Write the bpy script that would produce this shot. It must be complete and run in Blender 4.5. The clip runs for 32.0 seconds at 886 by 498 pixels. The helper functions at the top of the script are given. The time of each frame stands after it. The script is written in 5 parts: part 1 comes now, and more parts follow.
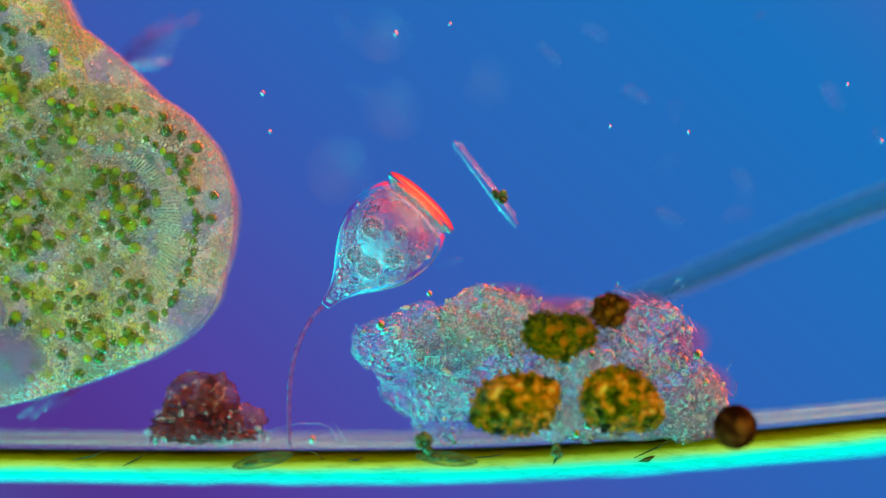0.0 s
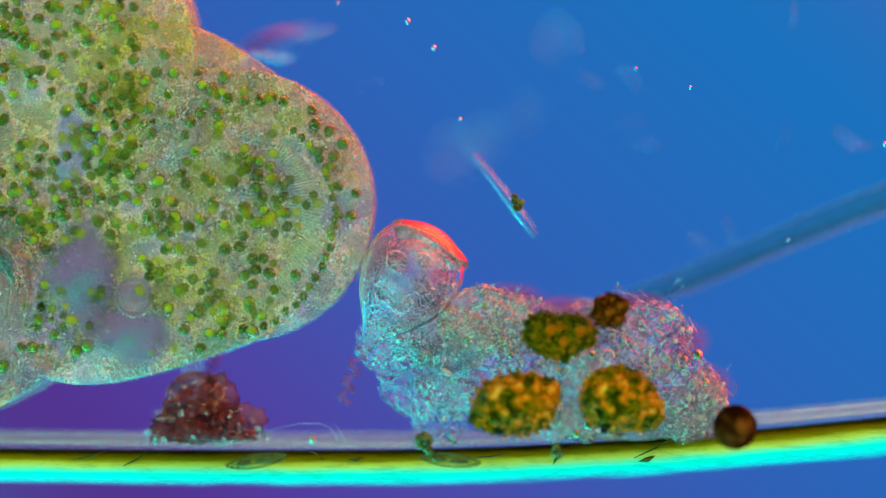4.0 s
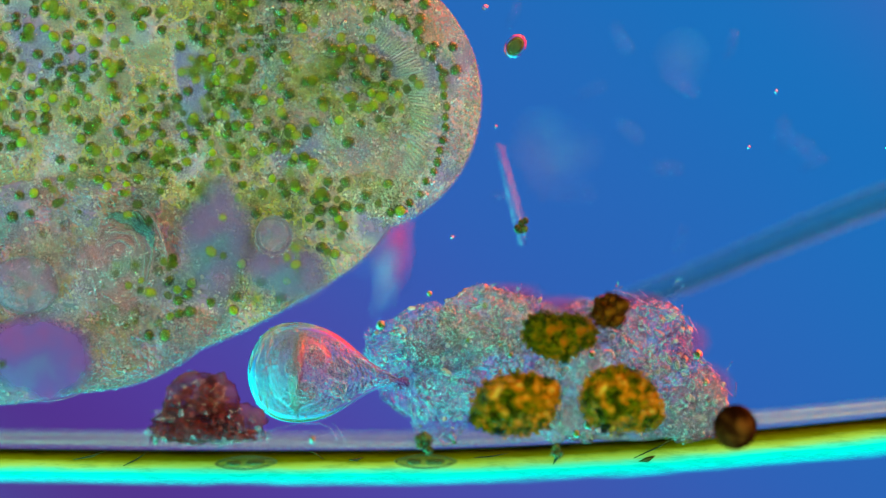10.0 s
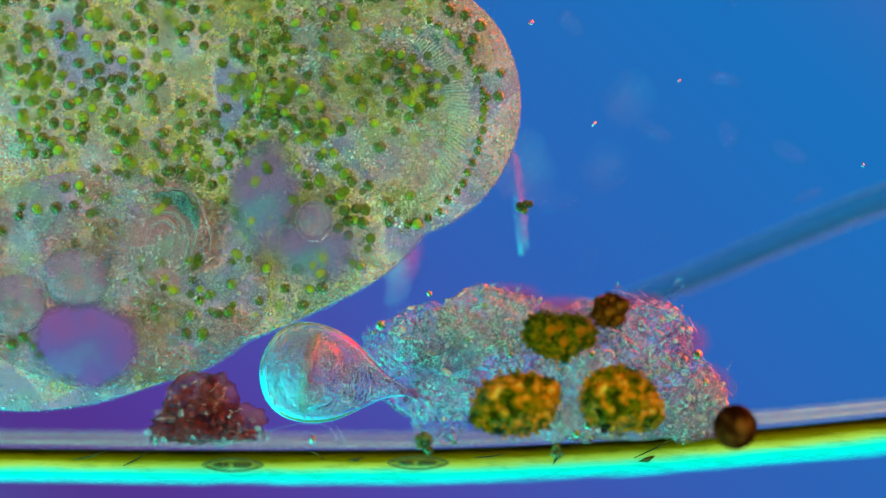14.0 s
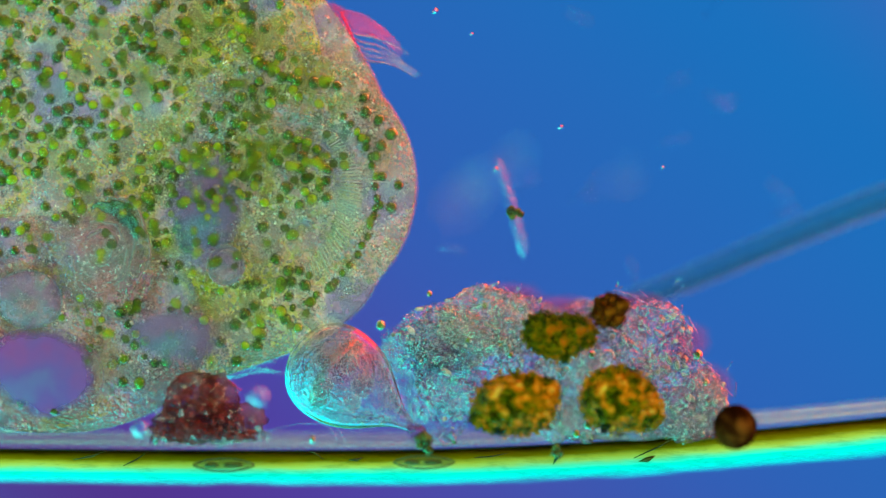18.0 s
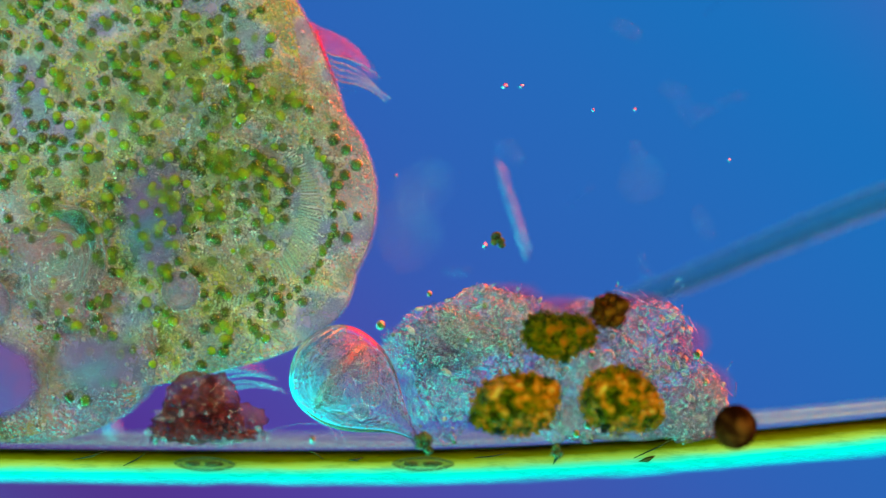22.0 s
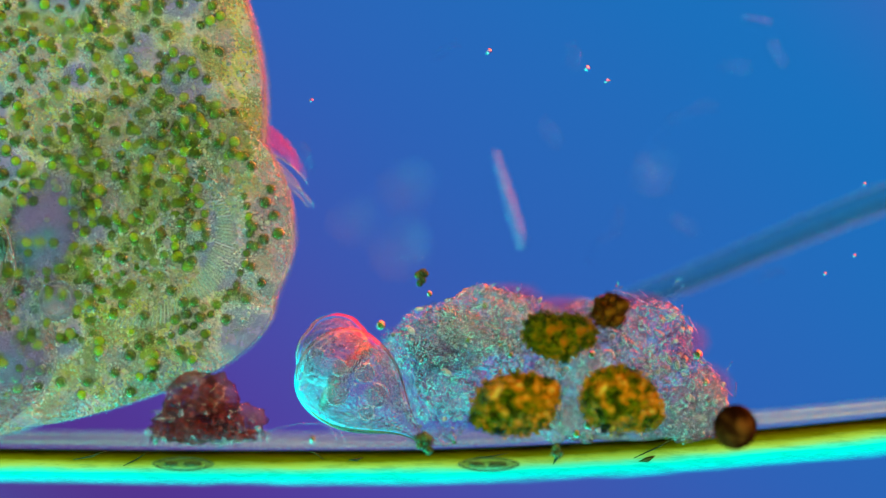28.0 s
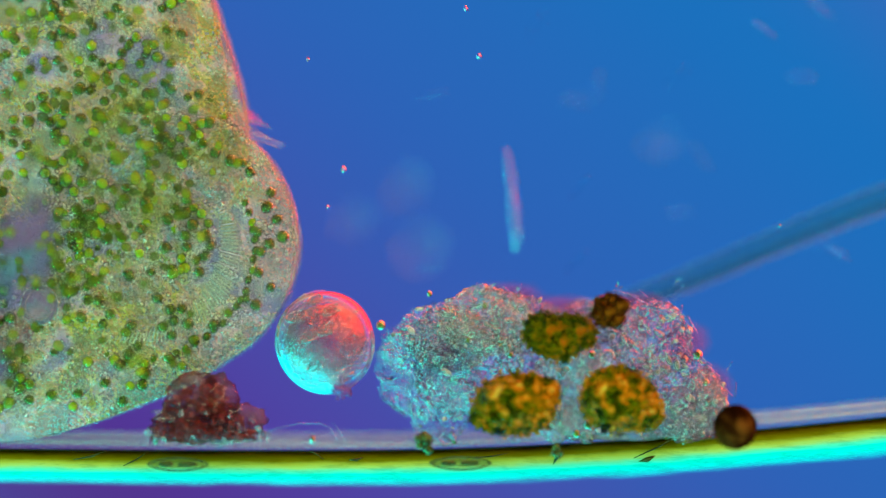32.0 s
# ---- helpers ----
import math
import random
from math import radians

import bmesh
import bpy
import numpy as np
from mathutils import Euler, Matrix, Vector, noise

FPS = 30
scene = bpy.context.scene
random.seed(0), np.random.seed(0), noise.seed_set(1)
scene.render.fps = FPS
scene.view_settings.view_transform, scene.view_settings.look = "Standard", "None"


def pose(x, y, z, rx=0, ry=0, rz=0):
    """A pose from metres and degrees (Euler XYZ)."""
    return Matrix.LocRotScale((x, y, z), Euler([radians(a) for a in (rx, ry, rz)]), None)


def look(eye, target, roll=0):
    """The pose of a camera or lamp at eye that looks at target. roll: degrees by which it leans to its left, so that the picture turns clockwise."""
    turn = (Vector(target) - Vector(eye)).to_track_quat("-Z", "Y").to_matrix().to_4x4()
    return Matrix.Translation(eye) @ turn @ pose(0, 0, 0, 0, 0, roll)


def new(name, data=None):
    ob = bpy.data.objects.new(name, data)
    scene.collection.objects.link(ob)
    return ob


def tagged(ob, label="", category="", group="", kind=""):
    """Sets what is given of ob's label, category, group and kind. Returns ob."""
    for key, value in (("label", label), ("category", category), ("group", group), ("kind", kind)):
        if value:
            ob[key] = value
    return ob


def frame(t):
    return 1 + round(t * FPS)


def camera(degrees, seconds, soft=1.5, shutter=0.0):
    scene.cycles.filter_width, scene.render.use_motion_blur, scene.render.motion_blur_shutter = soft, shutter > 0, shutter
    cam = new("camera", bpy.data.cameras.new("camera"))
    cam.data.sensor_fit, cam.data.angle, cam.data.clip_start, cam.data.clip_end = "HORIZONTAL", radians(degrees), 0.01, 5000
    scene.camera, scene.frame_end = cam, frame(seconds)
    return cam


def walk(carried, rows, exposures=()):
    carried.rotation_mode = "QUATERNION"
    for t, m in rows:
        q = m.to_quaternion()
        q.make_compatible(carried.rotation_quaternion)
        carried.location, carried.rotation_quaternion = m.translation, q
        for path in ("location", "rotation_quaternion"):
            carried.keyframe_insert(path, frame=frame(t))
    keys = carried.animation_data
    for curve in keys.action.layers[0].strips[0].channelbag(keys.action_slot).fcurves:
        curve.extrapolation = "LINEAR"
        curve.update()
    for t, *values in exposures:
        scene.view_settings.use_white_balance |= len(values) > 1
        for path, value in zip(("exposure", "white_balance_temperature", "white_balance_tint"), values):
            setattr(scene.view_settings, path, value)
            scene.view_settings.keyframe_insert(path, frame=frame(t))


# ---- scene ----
# A drop of pond water under the microscope, magnified: the field of about half a millimetre is 0.7 metres wide here.
MODEL = 0.22  # the plan below is drawn in larger units; one of them is this many metres of the scene
cam = camera(12.0, 32.0, soft=1.25)
EYE_Y = -14.918  # in plan units, as all that follows
cam.data.dof.use_dof = True
cam.data.dof.focus_distance = 14.588 * MODEL
cam.data.dof.aperture_fstop = 0.22 / MODEL
walk(cam, [(0.0, look((0, EYE_Y * MODEL, 0), (0, 0, 0))), (32.0, look((0, EYE_Y * MODEL, 0), (0, 0, 0)))],
     exposures=[(0.0, 0.0), (32.0, 0.0)])
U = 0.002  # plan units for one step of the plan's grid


def at(px, py, y=0.0):
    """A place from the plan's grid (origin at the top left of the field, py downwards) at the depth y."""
    s = U * (y - EYE_Y) / -EYE_Y
    return Vector(((px - 784) * s, y, (441 - py) * s))


# ---- light: stands in for the prisms, blue on the axis, rose lobe to one side of the shear, cyan to the other ----
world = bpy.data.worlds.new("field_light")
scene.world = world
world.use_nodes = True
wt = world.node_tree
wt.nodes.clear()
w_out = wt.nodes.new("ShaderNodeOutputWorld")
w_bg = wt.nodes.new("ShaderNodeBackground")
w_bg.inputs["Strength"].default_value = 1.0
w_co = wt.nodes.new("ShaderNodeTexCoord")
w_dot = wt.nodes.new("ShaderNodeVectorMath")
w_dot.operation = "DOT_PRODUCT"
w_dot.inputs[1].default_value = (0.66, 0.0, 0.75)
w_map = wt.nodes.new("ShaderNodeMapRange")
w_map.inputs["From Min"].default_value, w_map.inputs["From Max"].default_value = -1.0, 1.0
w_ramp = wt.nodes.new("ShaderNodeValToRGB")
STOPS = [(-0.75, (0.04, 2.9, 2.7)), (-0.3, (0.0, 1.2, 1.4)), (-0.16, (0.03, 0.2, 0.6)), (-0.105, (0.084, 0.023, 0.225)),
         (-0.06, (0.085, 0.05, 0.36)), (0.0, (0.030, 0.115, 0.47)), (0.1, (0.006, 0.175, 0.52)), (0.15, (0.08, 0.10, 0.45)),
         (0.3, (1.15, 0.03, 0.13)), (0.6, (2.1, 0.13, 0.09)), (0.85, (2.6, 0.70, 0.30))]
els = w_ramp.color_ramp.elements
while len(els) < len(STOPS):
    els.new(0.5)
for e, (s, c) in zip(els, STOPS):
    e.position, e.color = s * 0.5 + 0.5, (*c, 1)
# added white fill from the eye's side, beside the light passing from behind
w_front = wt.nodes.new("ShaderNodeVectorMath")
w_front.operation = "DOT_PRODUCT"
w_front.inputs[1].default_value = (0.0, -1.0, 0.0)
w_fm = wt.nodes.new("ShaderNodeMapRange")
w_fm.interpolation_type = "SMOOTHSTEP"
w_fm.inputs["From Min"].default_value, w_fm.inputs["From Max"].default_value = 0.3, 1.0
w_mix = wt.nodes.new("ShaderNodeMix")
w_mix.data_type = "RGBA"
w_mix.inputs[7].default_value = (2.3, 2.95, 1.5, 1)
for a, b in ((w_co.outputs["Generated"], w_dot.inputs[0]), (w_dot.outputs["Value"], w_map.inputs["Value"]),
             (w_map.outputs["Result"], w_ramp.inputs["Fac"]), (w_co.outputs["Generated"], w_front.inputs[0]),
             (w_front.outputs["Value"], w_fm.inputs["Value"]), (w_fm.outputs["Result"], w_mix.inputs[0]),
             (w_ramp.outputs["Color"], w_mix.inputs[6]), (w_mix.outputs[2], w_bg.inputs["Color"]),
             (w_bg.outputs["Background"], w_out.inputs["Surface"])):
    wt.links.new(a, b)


# ---- materials ----
def shader(name):
    m = bpy.data.materials.new(name)
    m.use_nodes = True
    nt = m.node_tree
    nt.nodes.clear()
    out = nt.nodes.new("ShaderNodeOutputMaterial")

    def n(kind, links=(), **kw):
        node = nt.nodes.new(kind)
        for k, v in kw.items():
            if k in node.inputs:
                if kind in ("ShaderNodeTexNoise", "ShaderNodeTexVoronoi") and k == "Scale":
                    v = v / MODEL
                if kind == "ShaderNodeBump" and k == "Distance":
                    v = v * MODEL
                node.inputs[k].default_value = v
        for sock, src in links:
            nt.links.new(src, node.inputs[sock])
        return node

    return m, nt, out, n


def ramp(nt, n, fac, stops):
    r = n("ShaderNodeValToRGB", [("Fac", fac)])
    el = r.color_ramp.elements
    while len(el) < len(stops):
        el.new(0.5)
    for e, (p, c) in zip(el, stops):
        e.position, e.color = p, (*c, 1)
    return r.outputs["Color"]


def clear_skin(name, tint, body=0.15, ior=1.25, rough=0.12, bump=0.0, scale=60.0):
    """Thin clear living skin: the field shows through, its rim reflects the light from the side."""
    m, nt, out, n = shader(name)
    co = n("ShaderNodeTexCoord").outputs["Object"]
    mid = n("ShaderNodeTexNoise", [("Vector", co)], Scale=scale, Detail=3.0)
    bmp = n("ShaderNodeBump", [("Height", mid.outputs["Fac"])], Strength=bump, Distance=0.01)
    tr = n("ShaderNodeBsdfTransparent")
    di = n("ShaderNodeBsdfDiffuse", [("Normal", bmp.outputs[0])], Color=(*tint, 1))
    gl = n("ShaderNodeBsdfGlossy", [("Normal", bmp.outputs[0])], Roughness=rough)
    fr = n("ShaderNodeFresnel", [("Normal", bmp.outputs[0])], IOR=ior)
    a = n("ShaderNodeMixShader", [(1, tr.outputs[0]), (2, di.outputs[0])], Fac=body)
    b = n("ShaderNodeMixShader", [("Fac", fr.outputs[0]), (1, a.outputs[0]), (2, gl.outputs[0])])
    nt.links.new(b.outputs[0], out.inputs["Surface"])
    return m


def varied(name, stops, rough=0.4, bump=0.3, scale=90.0, gloss=0.4, island=False, grain=0.35, glass=0.0, tint=(1, 1, 1), rim=0.0, clear=0.0):
    """Pieces that differ one from another by chance, with a little mottling of their own."""
    m, nt, out, n = shader(name)
    co = n("ShaderNodeTexCoord").outputs["Object"]
    if island:
        rnd = n("ShaderNodeNewGeometry").outputs["Random Per Island"]
    else:
        rnd = n("ShaderNodeObjectInfo").outputs["Random"]
    noi = n("ShaderNodeTexNoise", [("Vector", co)], Scale=scale, Detail=2.0)
    off = n("ShaderNodeMath", [(0, noi.outputs["Fac"])])
    off.operation = "MULTIPLY_ADD"
    off.inputs[1].default_value = grain
    nt.links.new(rnd, off.inputs[2])
    sub = n("ShaderNodeMath", [(0, off.outputs[0])])
    sub.operation = "SUBTRACT"
    sub.inputs[1].default_value = grain * 0.5
    col = ramp(nt, n, sub.outputs[0], stops)
    bmp = n("ShaderNodeBump", [("Height", noi.outputs["Fac"])], Strength=bump, Distance=0.004)
    p = n("ShaderNodeBsdfPrincipled", [("Base Color", col), ("Normal", bmp.outputs[0])], Roughness=rough, **{"Specular IOR Level": gloss})
    sh = p.outputs[0]
    if glass > 0:
        rf = n("ShaderNodeBsdfGlass", [("Normal", bmp.outputs[0])], Roughness=0.06, IOR=0.72, Color=(*tint, 1))
        sh = n("ShaderNodeMixShader", [(1, sh), (2, rf.outputs[0])], Fac=glass).outputs[0]
    if rim > 0:
        lw = n("ShaderNodeLayerWeight", [("Normal", bmp.outputs[0])], Blend=0.5)
        k = n("ShaderNodeMath", [(0, lw.outputs["Facing"])])
        k.operation = "MULTIPLY"
        k.inputs[1].default_value = rim
        gl = n("ShaderNodeBsdfGlossy", [("Normal", bmp.outputs[0])], Roughness=0.12)
        sh = n("ShaderNodeMixShader", [("Fac", k.outputs[0]), (1, sh), (2, gl.outputs[0])]).outputs[0]
    if clear > 0:
        tr = n("ShaderNodeBsdfTransparent")
        sh = n("ShaderNodeMixShader", [(1, sh), (2, tr.outputs[0])], Fac=clear).outputs[0]
    nt.links.new(sh, out.inputs["Surface"])
    return m


def plasm(name, stops, patch=4.5, clear=(0.05, 0.55), grain=95.0, gloss=0.3, ior=0.86, glass=0.25, bump=0.8, depth=0.012, rough=0.12, wrinkle=0.35, pools=None, lens=(1, 1, 1)):
    """Living matter seen in passing light: tinted patches, refracting grains with relief, and gaps that let the field through."""
    m, nt, out, n = shader(name)
    co = n("ShaderNodeTexCoord").outputs["Object"]
    big = n("ShaderNodeTexNoise", [("Vector", co)], Scale=patch, Detail=5.0, Roughness=0.62, Distortion=0.4)
    wide = n("ShaderNodeMath", [(0, big.outputs["Fac"])])
    wide.operation = "MULTIPLY_ADD"
    wide.inputs[1].default_value, wide.inputs[2].default_value = 1.7, -0.35
    col = ramp(nt, n, wide.outputs[0], stops)
    other = n("ShaderNodeMapping", [("Vector", co)])
    other.inputs["Location"].default_value = (3.1, 7.7, 1.9)
    gaps = n("ShaderNodeTexNoise", [("Vector", other.outputs[0])], Scale=patch * 1.3, Detail=4.0, Roughness=0.6)
    vor = n("ShaderNodeTexVoronoi", [("Vector", co)], Scale=grain)
    fine = n("ShaderNodeTexNoise", [("Vector", co)], Scale=grain * 0.5, Detail=3.0, Roughness=0.7)
    low = n("ShaderNodeMath", [(0, fine.outputs["Fac"])])
    low.operation = "MULTIPLY"
    low.inputs[1].default_value = wrinkle
    hgt = n("ShaderNodeMath", [(0, low.outputs[0]), (1, vor.outputs["Distance"])])
    hgt.operation = "SUBTRACT"
    bmp = n("ShaderNodeBump", [("Height", hgt.outputs[0])], Strength=bump, Distance=depth)
    if pools:
        # smooth clear pools of fluid between the granular parts
        pool = n("ShaderNodeTexNoise", [("Vector", other.outputs[0])], Scale=pools, Detail=1.5)
        mask = n("ShaderNodeMapRange", [("Value", pool.outputs["Fac"])])
        mask.interpolation_type = "SMOOTHSTEP"
        mask.inputs["From Min"].default_value, mask.inputs["From Max"].default_value = 0.50, 0.62
        rest = n("ShaderNodeMapRange", [("Value", mask.outputs[0])])
        rest.inputs["To Min"].default_value, rest.inputs["To Max"].default_value = bump, bump * 0.12
        nt.links.new(rest.outputs[0], bmp.inputs["Strength"])
        fluid = ramp(nt, n, gaps.outputs["Fac"], [(0.35, (0.24, 0.16, 0.34)), (0.5, (0.15, 0.17, 0.40)), (0.65, (0.12, 0.32, 0.42))])
        both = n("ShaderNodeMix", [(0, mask.outputs[0]), (6, col), (7, fluid)])
        both.data_type = "RGBA"
        nt.links.new(mask.outputs[0], both.inputs[0])
        nt.links.new(col, both.inputs[6])
        nt.links.new(fluid, both.inputs[7])
        col = both.outputs[2]
    tint = n("ShaderNodeMix", [(6, col)])
    tint.data_type, tint.blend_type = "RGBA", "MULTIPLY"
    tint.inputs[0].default_value = 0.7
    nt.links.new(ramp(nt, n, fine.outputs["Fac"], [(0.3, (0.45, 0.5, 0.5)), (0.55, (1, 1, 1)), (0.7, (1.0, 1.0, 1.0))]), tint.inputs[7])
    di = n("ShaderNodeBsdfDiffuse", [("Color", tint.outputs[2]), ("Normal", bmp.outputs[0])])
    gl = n("ShaderNodeBsdfGlossy", [("Normal", bmp.outputs[0])], Roughness=0.16)
    rf = n("ShaderNodeBsdfGlass", [("Normal", bmp.outputs[0])], Roughness=rough, IOR=ior, Color=(*lens, 1))
    tr = n("ShaderNodeBsdfTransparent")
    a1 = n("ShaderNodeMixShader", [(1, di.outputs[0]), (2, gl.outputs[0])], Fac=gloss)
    if pools:
        shine = n("ShaderNodeMapRange", [("Value", mask.outputs[0])])
        shine.inputs["To Min"].default_value, shine.inputs["To Max"].default_value = gloss, 0.0
        nt.links.new(shine.outputs[0], a1.inputs["Fac"])
    a2 = n("ShaderNodeMixShader", [(1, a1.outputs[0]), (2, rf.outputs[0])], Fac=glass)
    mp = n("ShaderNodeMapRange", [("Value", gaps.outputs["Fac"])])
    mp.inputs["From Min"].default_value, mp.inputs["From Max"].default_value = 0.36, 0.64
    mp.inputs["To Min"].default_value, mp.inputs["To Max"].default_value = clear
    a3 = n("ShaderNodeMixShader", [("Fac", mp.outputs[0]), (1, a2.outputs[0]), (2, tr.outputs[0])])
    nt.links.new(a3.outputs[0], out.inputs["Surface"])
    return m


def lens_skin(name, ior=0.93, rough=0.02, veil=0.5, bump=0.0, scale=40.0, tint=(1, 1, 1)):
    """A clear rounded body that bends the field's light outwards at its rim; veil: how much of the light passes straight."""
    m, nt, out, n = shader(name)
    co = n("ShaderNodeTexCoord").outputs["Object"]
    mid = n("ShaderNodeTexNoise", [("Vector", co)], Scale=scale, Detail=3.0)
    bmp = n("ShaderNodeBump", [("Height", mid.outputs["Fac"])], Strength=bump, Distance=0.01)
    rf = n("ShaderNodeBsdfGlass", [("Normal", bmp.outputs[0])], Roughness=rough, IOR=ior, Color=(*tint, 1))
    tr = n("ShaderNodeBsdfTransparent")
    a = n("ShaderNodeMixShader", [(1, rf.outputs[0]), (2, tr.outputs[0])], Fac=veil)
    nt.links.new(a.outputs[0], out.inputs["Surface"])
    return m


def soft_pool(name, stops, patch, core=0.16, edge=0.40, most=0.7, grain=0.0):
    """Clear fluid that thins out towards an uneven edge."""
    m, nt, out, n = shader(name)
    gen = n("ShaderNodeTexCoord").outputs["Generated"]
    co = n("ShaderNodeTexCoord").outputs["Object"]
    warp = n("ShaderNodeTexNoise", [("Vector", co)], Scale=7.0, Detail=3.0)
    bend = n("ShaderNodeMath", [(0, warp.outputs["Fac"])])
    bend.operation = "MULTIPLY_ADD"
    bend.inputs[1].default_value, bend.inputs[2].default_value = 0.36, -0.18
    flat = n("ShaderNodeVectorMath", [(0, gen)])
    flat.operation = "SUBTRACT"
    flat.inputs[1].default_value = (0.5, 0.5, 0.5)
    only = n("ShaderNodeVectorMath", [(0, flat.outputs[0])])
    only.operation = "MULTIPLY"
    only.inputs[1].default_value = (1, 0, 1)
    dist = n("ShaderNodeVectorMath", [(0, only.outputs[0])])
    dist.operation = "LENGTH"
    full = n("ShaderNodeMath", [(0, dist.outputs["Value"]), (1, bend.outputs[0])])
    full.operation = "ADD"
    mask = n("ShaderNodeMapRange", [("Value", full.outputs[0])])
    mask.interpolation_type = "SMOOTHSTEP"
    mask.inputs["From Min"].default_value, mask.inputs["From Max"].default_value = core, edge
    mask.inputs["To Min"].default_value, mask.inputs["To Max"].default_value = most, 0.0
    big = n("ShaderNodeTexNoise", [("Vector", co)], Scale=patch, Detail=3.0)
    col = ramp(nt, n, big.outputs["Fac"], stops)
    fine = n("ShaderNodeTexNoise", [("Vector", co)], Scale=60.0, Detail=3.0, Roughness=0.7)
    bmp = n("ShaderNodeBump", [("Height", fine.outputs["Fac"])], Strength=grain, Distance=0.03)
    di = n("ShaderNodeBsdfDiffuse", [("Color", col), ("Normal", bmp.outputs[0])])
    rf = n("ShaderNodeBsdfGlass", [("Normal", bmp.outputs[0])], Roughness=0.1, IOR=0.85)
    both = n("ShaderNodeMixShader", [(1, di.outputs[0]), (2, rf.outputs[0])], Fac=0.12 + 0.3 * grain)
    tr = n("ShaderNodeBsdfTransparent")
    mx = n("ShaderNodeMixShader", [("Fac", mask.outputs[0]), (1, tr.outputs[0]), (2, both.outputs[0])])
    nt.links.new(mx.outputs[0], out.inputs["Surface"])
    return m


CYTO = plasm("granular_cytoplasm", [(0.22, (0.30, 0.42, 0.02)), (0.36, (0.60, 0.70, 0.06)), (0.49, (0.84, 0.82, 0.34)), (0.58, (0.92, 0.66, 0.54)), (0.67, (0.60, 0.52, 0.62)), (0.80, (0.38, 0.78, 0.70))], patch=6.5, clear=(0.0, 0.45), glass=0.34, gloss=0.30, grain=75, bump=1.0, depth=0.045, ior=0.8, pools=3.6)
CYTO_OLIVE = plasm("olive_cytoplasm", [(0.22, (0.32, 0.38, 0.01)), (0.38, (0.60, 0.64, 0.03)), (0.51, (0.86, 0.74, 0.18)), (0.58, (0.92, 0.66, 0.50)), (0.67, (0.70, 0.60, 0.56)), (0.80, (0.42, 0.78, 0.66))], patch=6.5, clear=(0.0, 0.40), glass=0.34, gloss=0.30, grain=75, bump=1.0, depth=0.045, ior=0.8, pools=3.4)
CYTO_HEAD = plasm("clear_head_cytoplasm", [(0.22, (0.34, 0.46, 0.06)), (0.34, (0.56, 0.70, 0.22)), (0.46, (0.62, 0.66, 0.58)), (0.56, (0.78, 0.56, 0.66)), (0.66, (0.44, 0.50, 0.78)), (0.80, (0.30, 0.78, 0.84))], patch=6.5, clear=(0.05, 0.5), glass=0.36, gloss=0.28, grain=75, bump=1.0, depth=0.045, ior=0.8, pools=3.4)
CYTO_PINK = plasm("rosy_cytoplasm", [(0.22, (0.20, 0.17, 0.07)), (0.36, (0.42, 0.26, 0.22)), (0.46, (0.56, 0.27, 0.32)), (0.54, (0.48, 0.22, 0.38)), (0.62, (0.24, 0.17, 0.42)), (0.75, (0.18, 0.34, 0.42))], patch=6.0, clear=(0.0, 0.6), glass=0.3, gloss=0.24, grain=70, bump=1.0, depth=0.045, ior=0.8, pools=3.2)
PELL = plasm("pellicle", [(0.3, (0.42, 0.40, 0.34)), (0.5, (0.55, 0.46, 0.42)), (0.7, (0.6, 0.56, 0.5))], patch=12.0, clear=(0.35, 0.7), grain=120, gloss=0.15, glass=0.5, ior=0.85, bump=0.5)
ALGA_STOPS = [(0.0, (0.003, 0.010, 0.0)), (0.55, (0.009, 0.030, 0.0003)), (0.75, (0.030, 0.080, 0.001)), (1.0, (0.17, 0.28, 0.003))]
ALGA = varied("green_alga", ALGA_STOPS, rough=0.25, gloss=0.16, glass=0.32, tint=(0.60, 1.0, 0.06), rim=0.05, bump=0.1)
ALGA_ALL = varied("green_alga_crowd", ALGA_STOPS, rough=0.25, gloss=0.16, glass=0.32, tint=(0.60, 1.0, 0.06), rim=0.05, bump=0.1, island=True)
ALGA_FAR = varied("green_alga_mass", [(0.0, (0.02, 0.045, 0.001)), (0.6, (0.08, 0.14, 0.002)), (1.0, (0.22, 0.27, 0.006))], rough=0.6, clear=0.4, glass=0.1, gloss=0.1, tint=(0.5, 0.7, 0.1), island=True)
CELL_WALL = lens_skin("clear_cell_wall", ior=0.80, rough=0.04, veil=0.45)
BEAD = lens_skin("refracting_bead", ior=0.72, rough=0.08, veil=0.05)
# the field's violet, as seen through a clear vacuole, painted into its colour
VAC = soft_pool("vacuole_field_violet", [(0.3, (0.17, 0.035, 0.22)), (0.42, (0.13, 0.05, 0.28)), (0.55, (0.08, 0.06, 0.32)), (0.7, (0.06, 0.12, 0.34))], 4.0, 0.34, 0.50, 0.92)
VAC_PALE = plasm("pale_vacuole_fluid", [(0.3, (0.15, 0.13, 0.34)), (0.45, (0.22, 0.15, 0.32)), (0.55, (0.13, 0.20, 0.32)), (0.7, (0.28, 0.18, 0.28))], patch=7.0, clear=(0.15, 0.5), gloss=0.0, glass=0.2, bump=0.08)
BAND = varied("membranelle", [(0.0, (0.24, 0.50, 0.52)), (0.5, (0.40, 0.48, 0.34)), (1.0, (0.46, 0.46, 0.52))], rough=0.5, gloss=0.08, glass=0.25, clear=0.45)
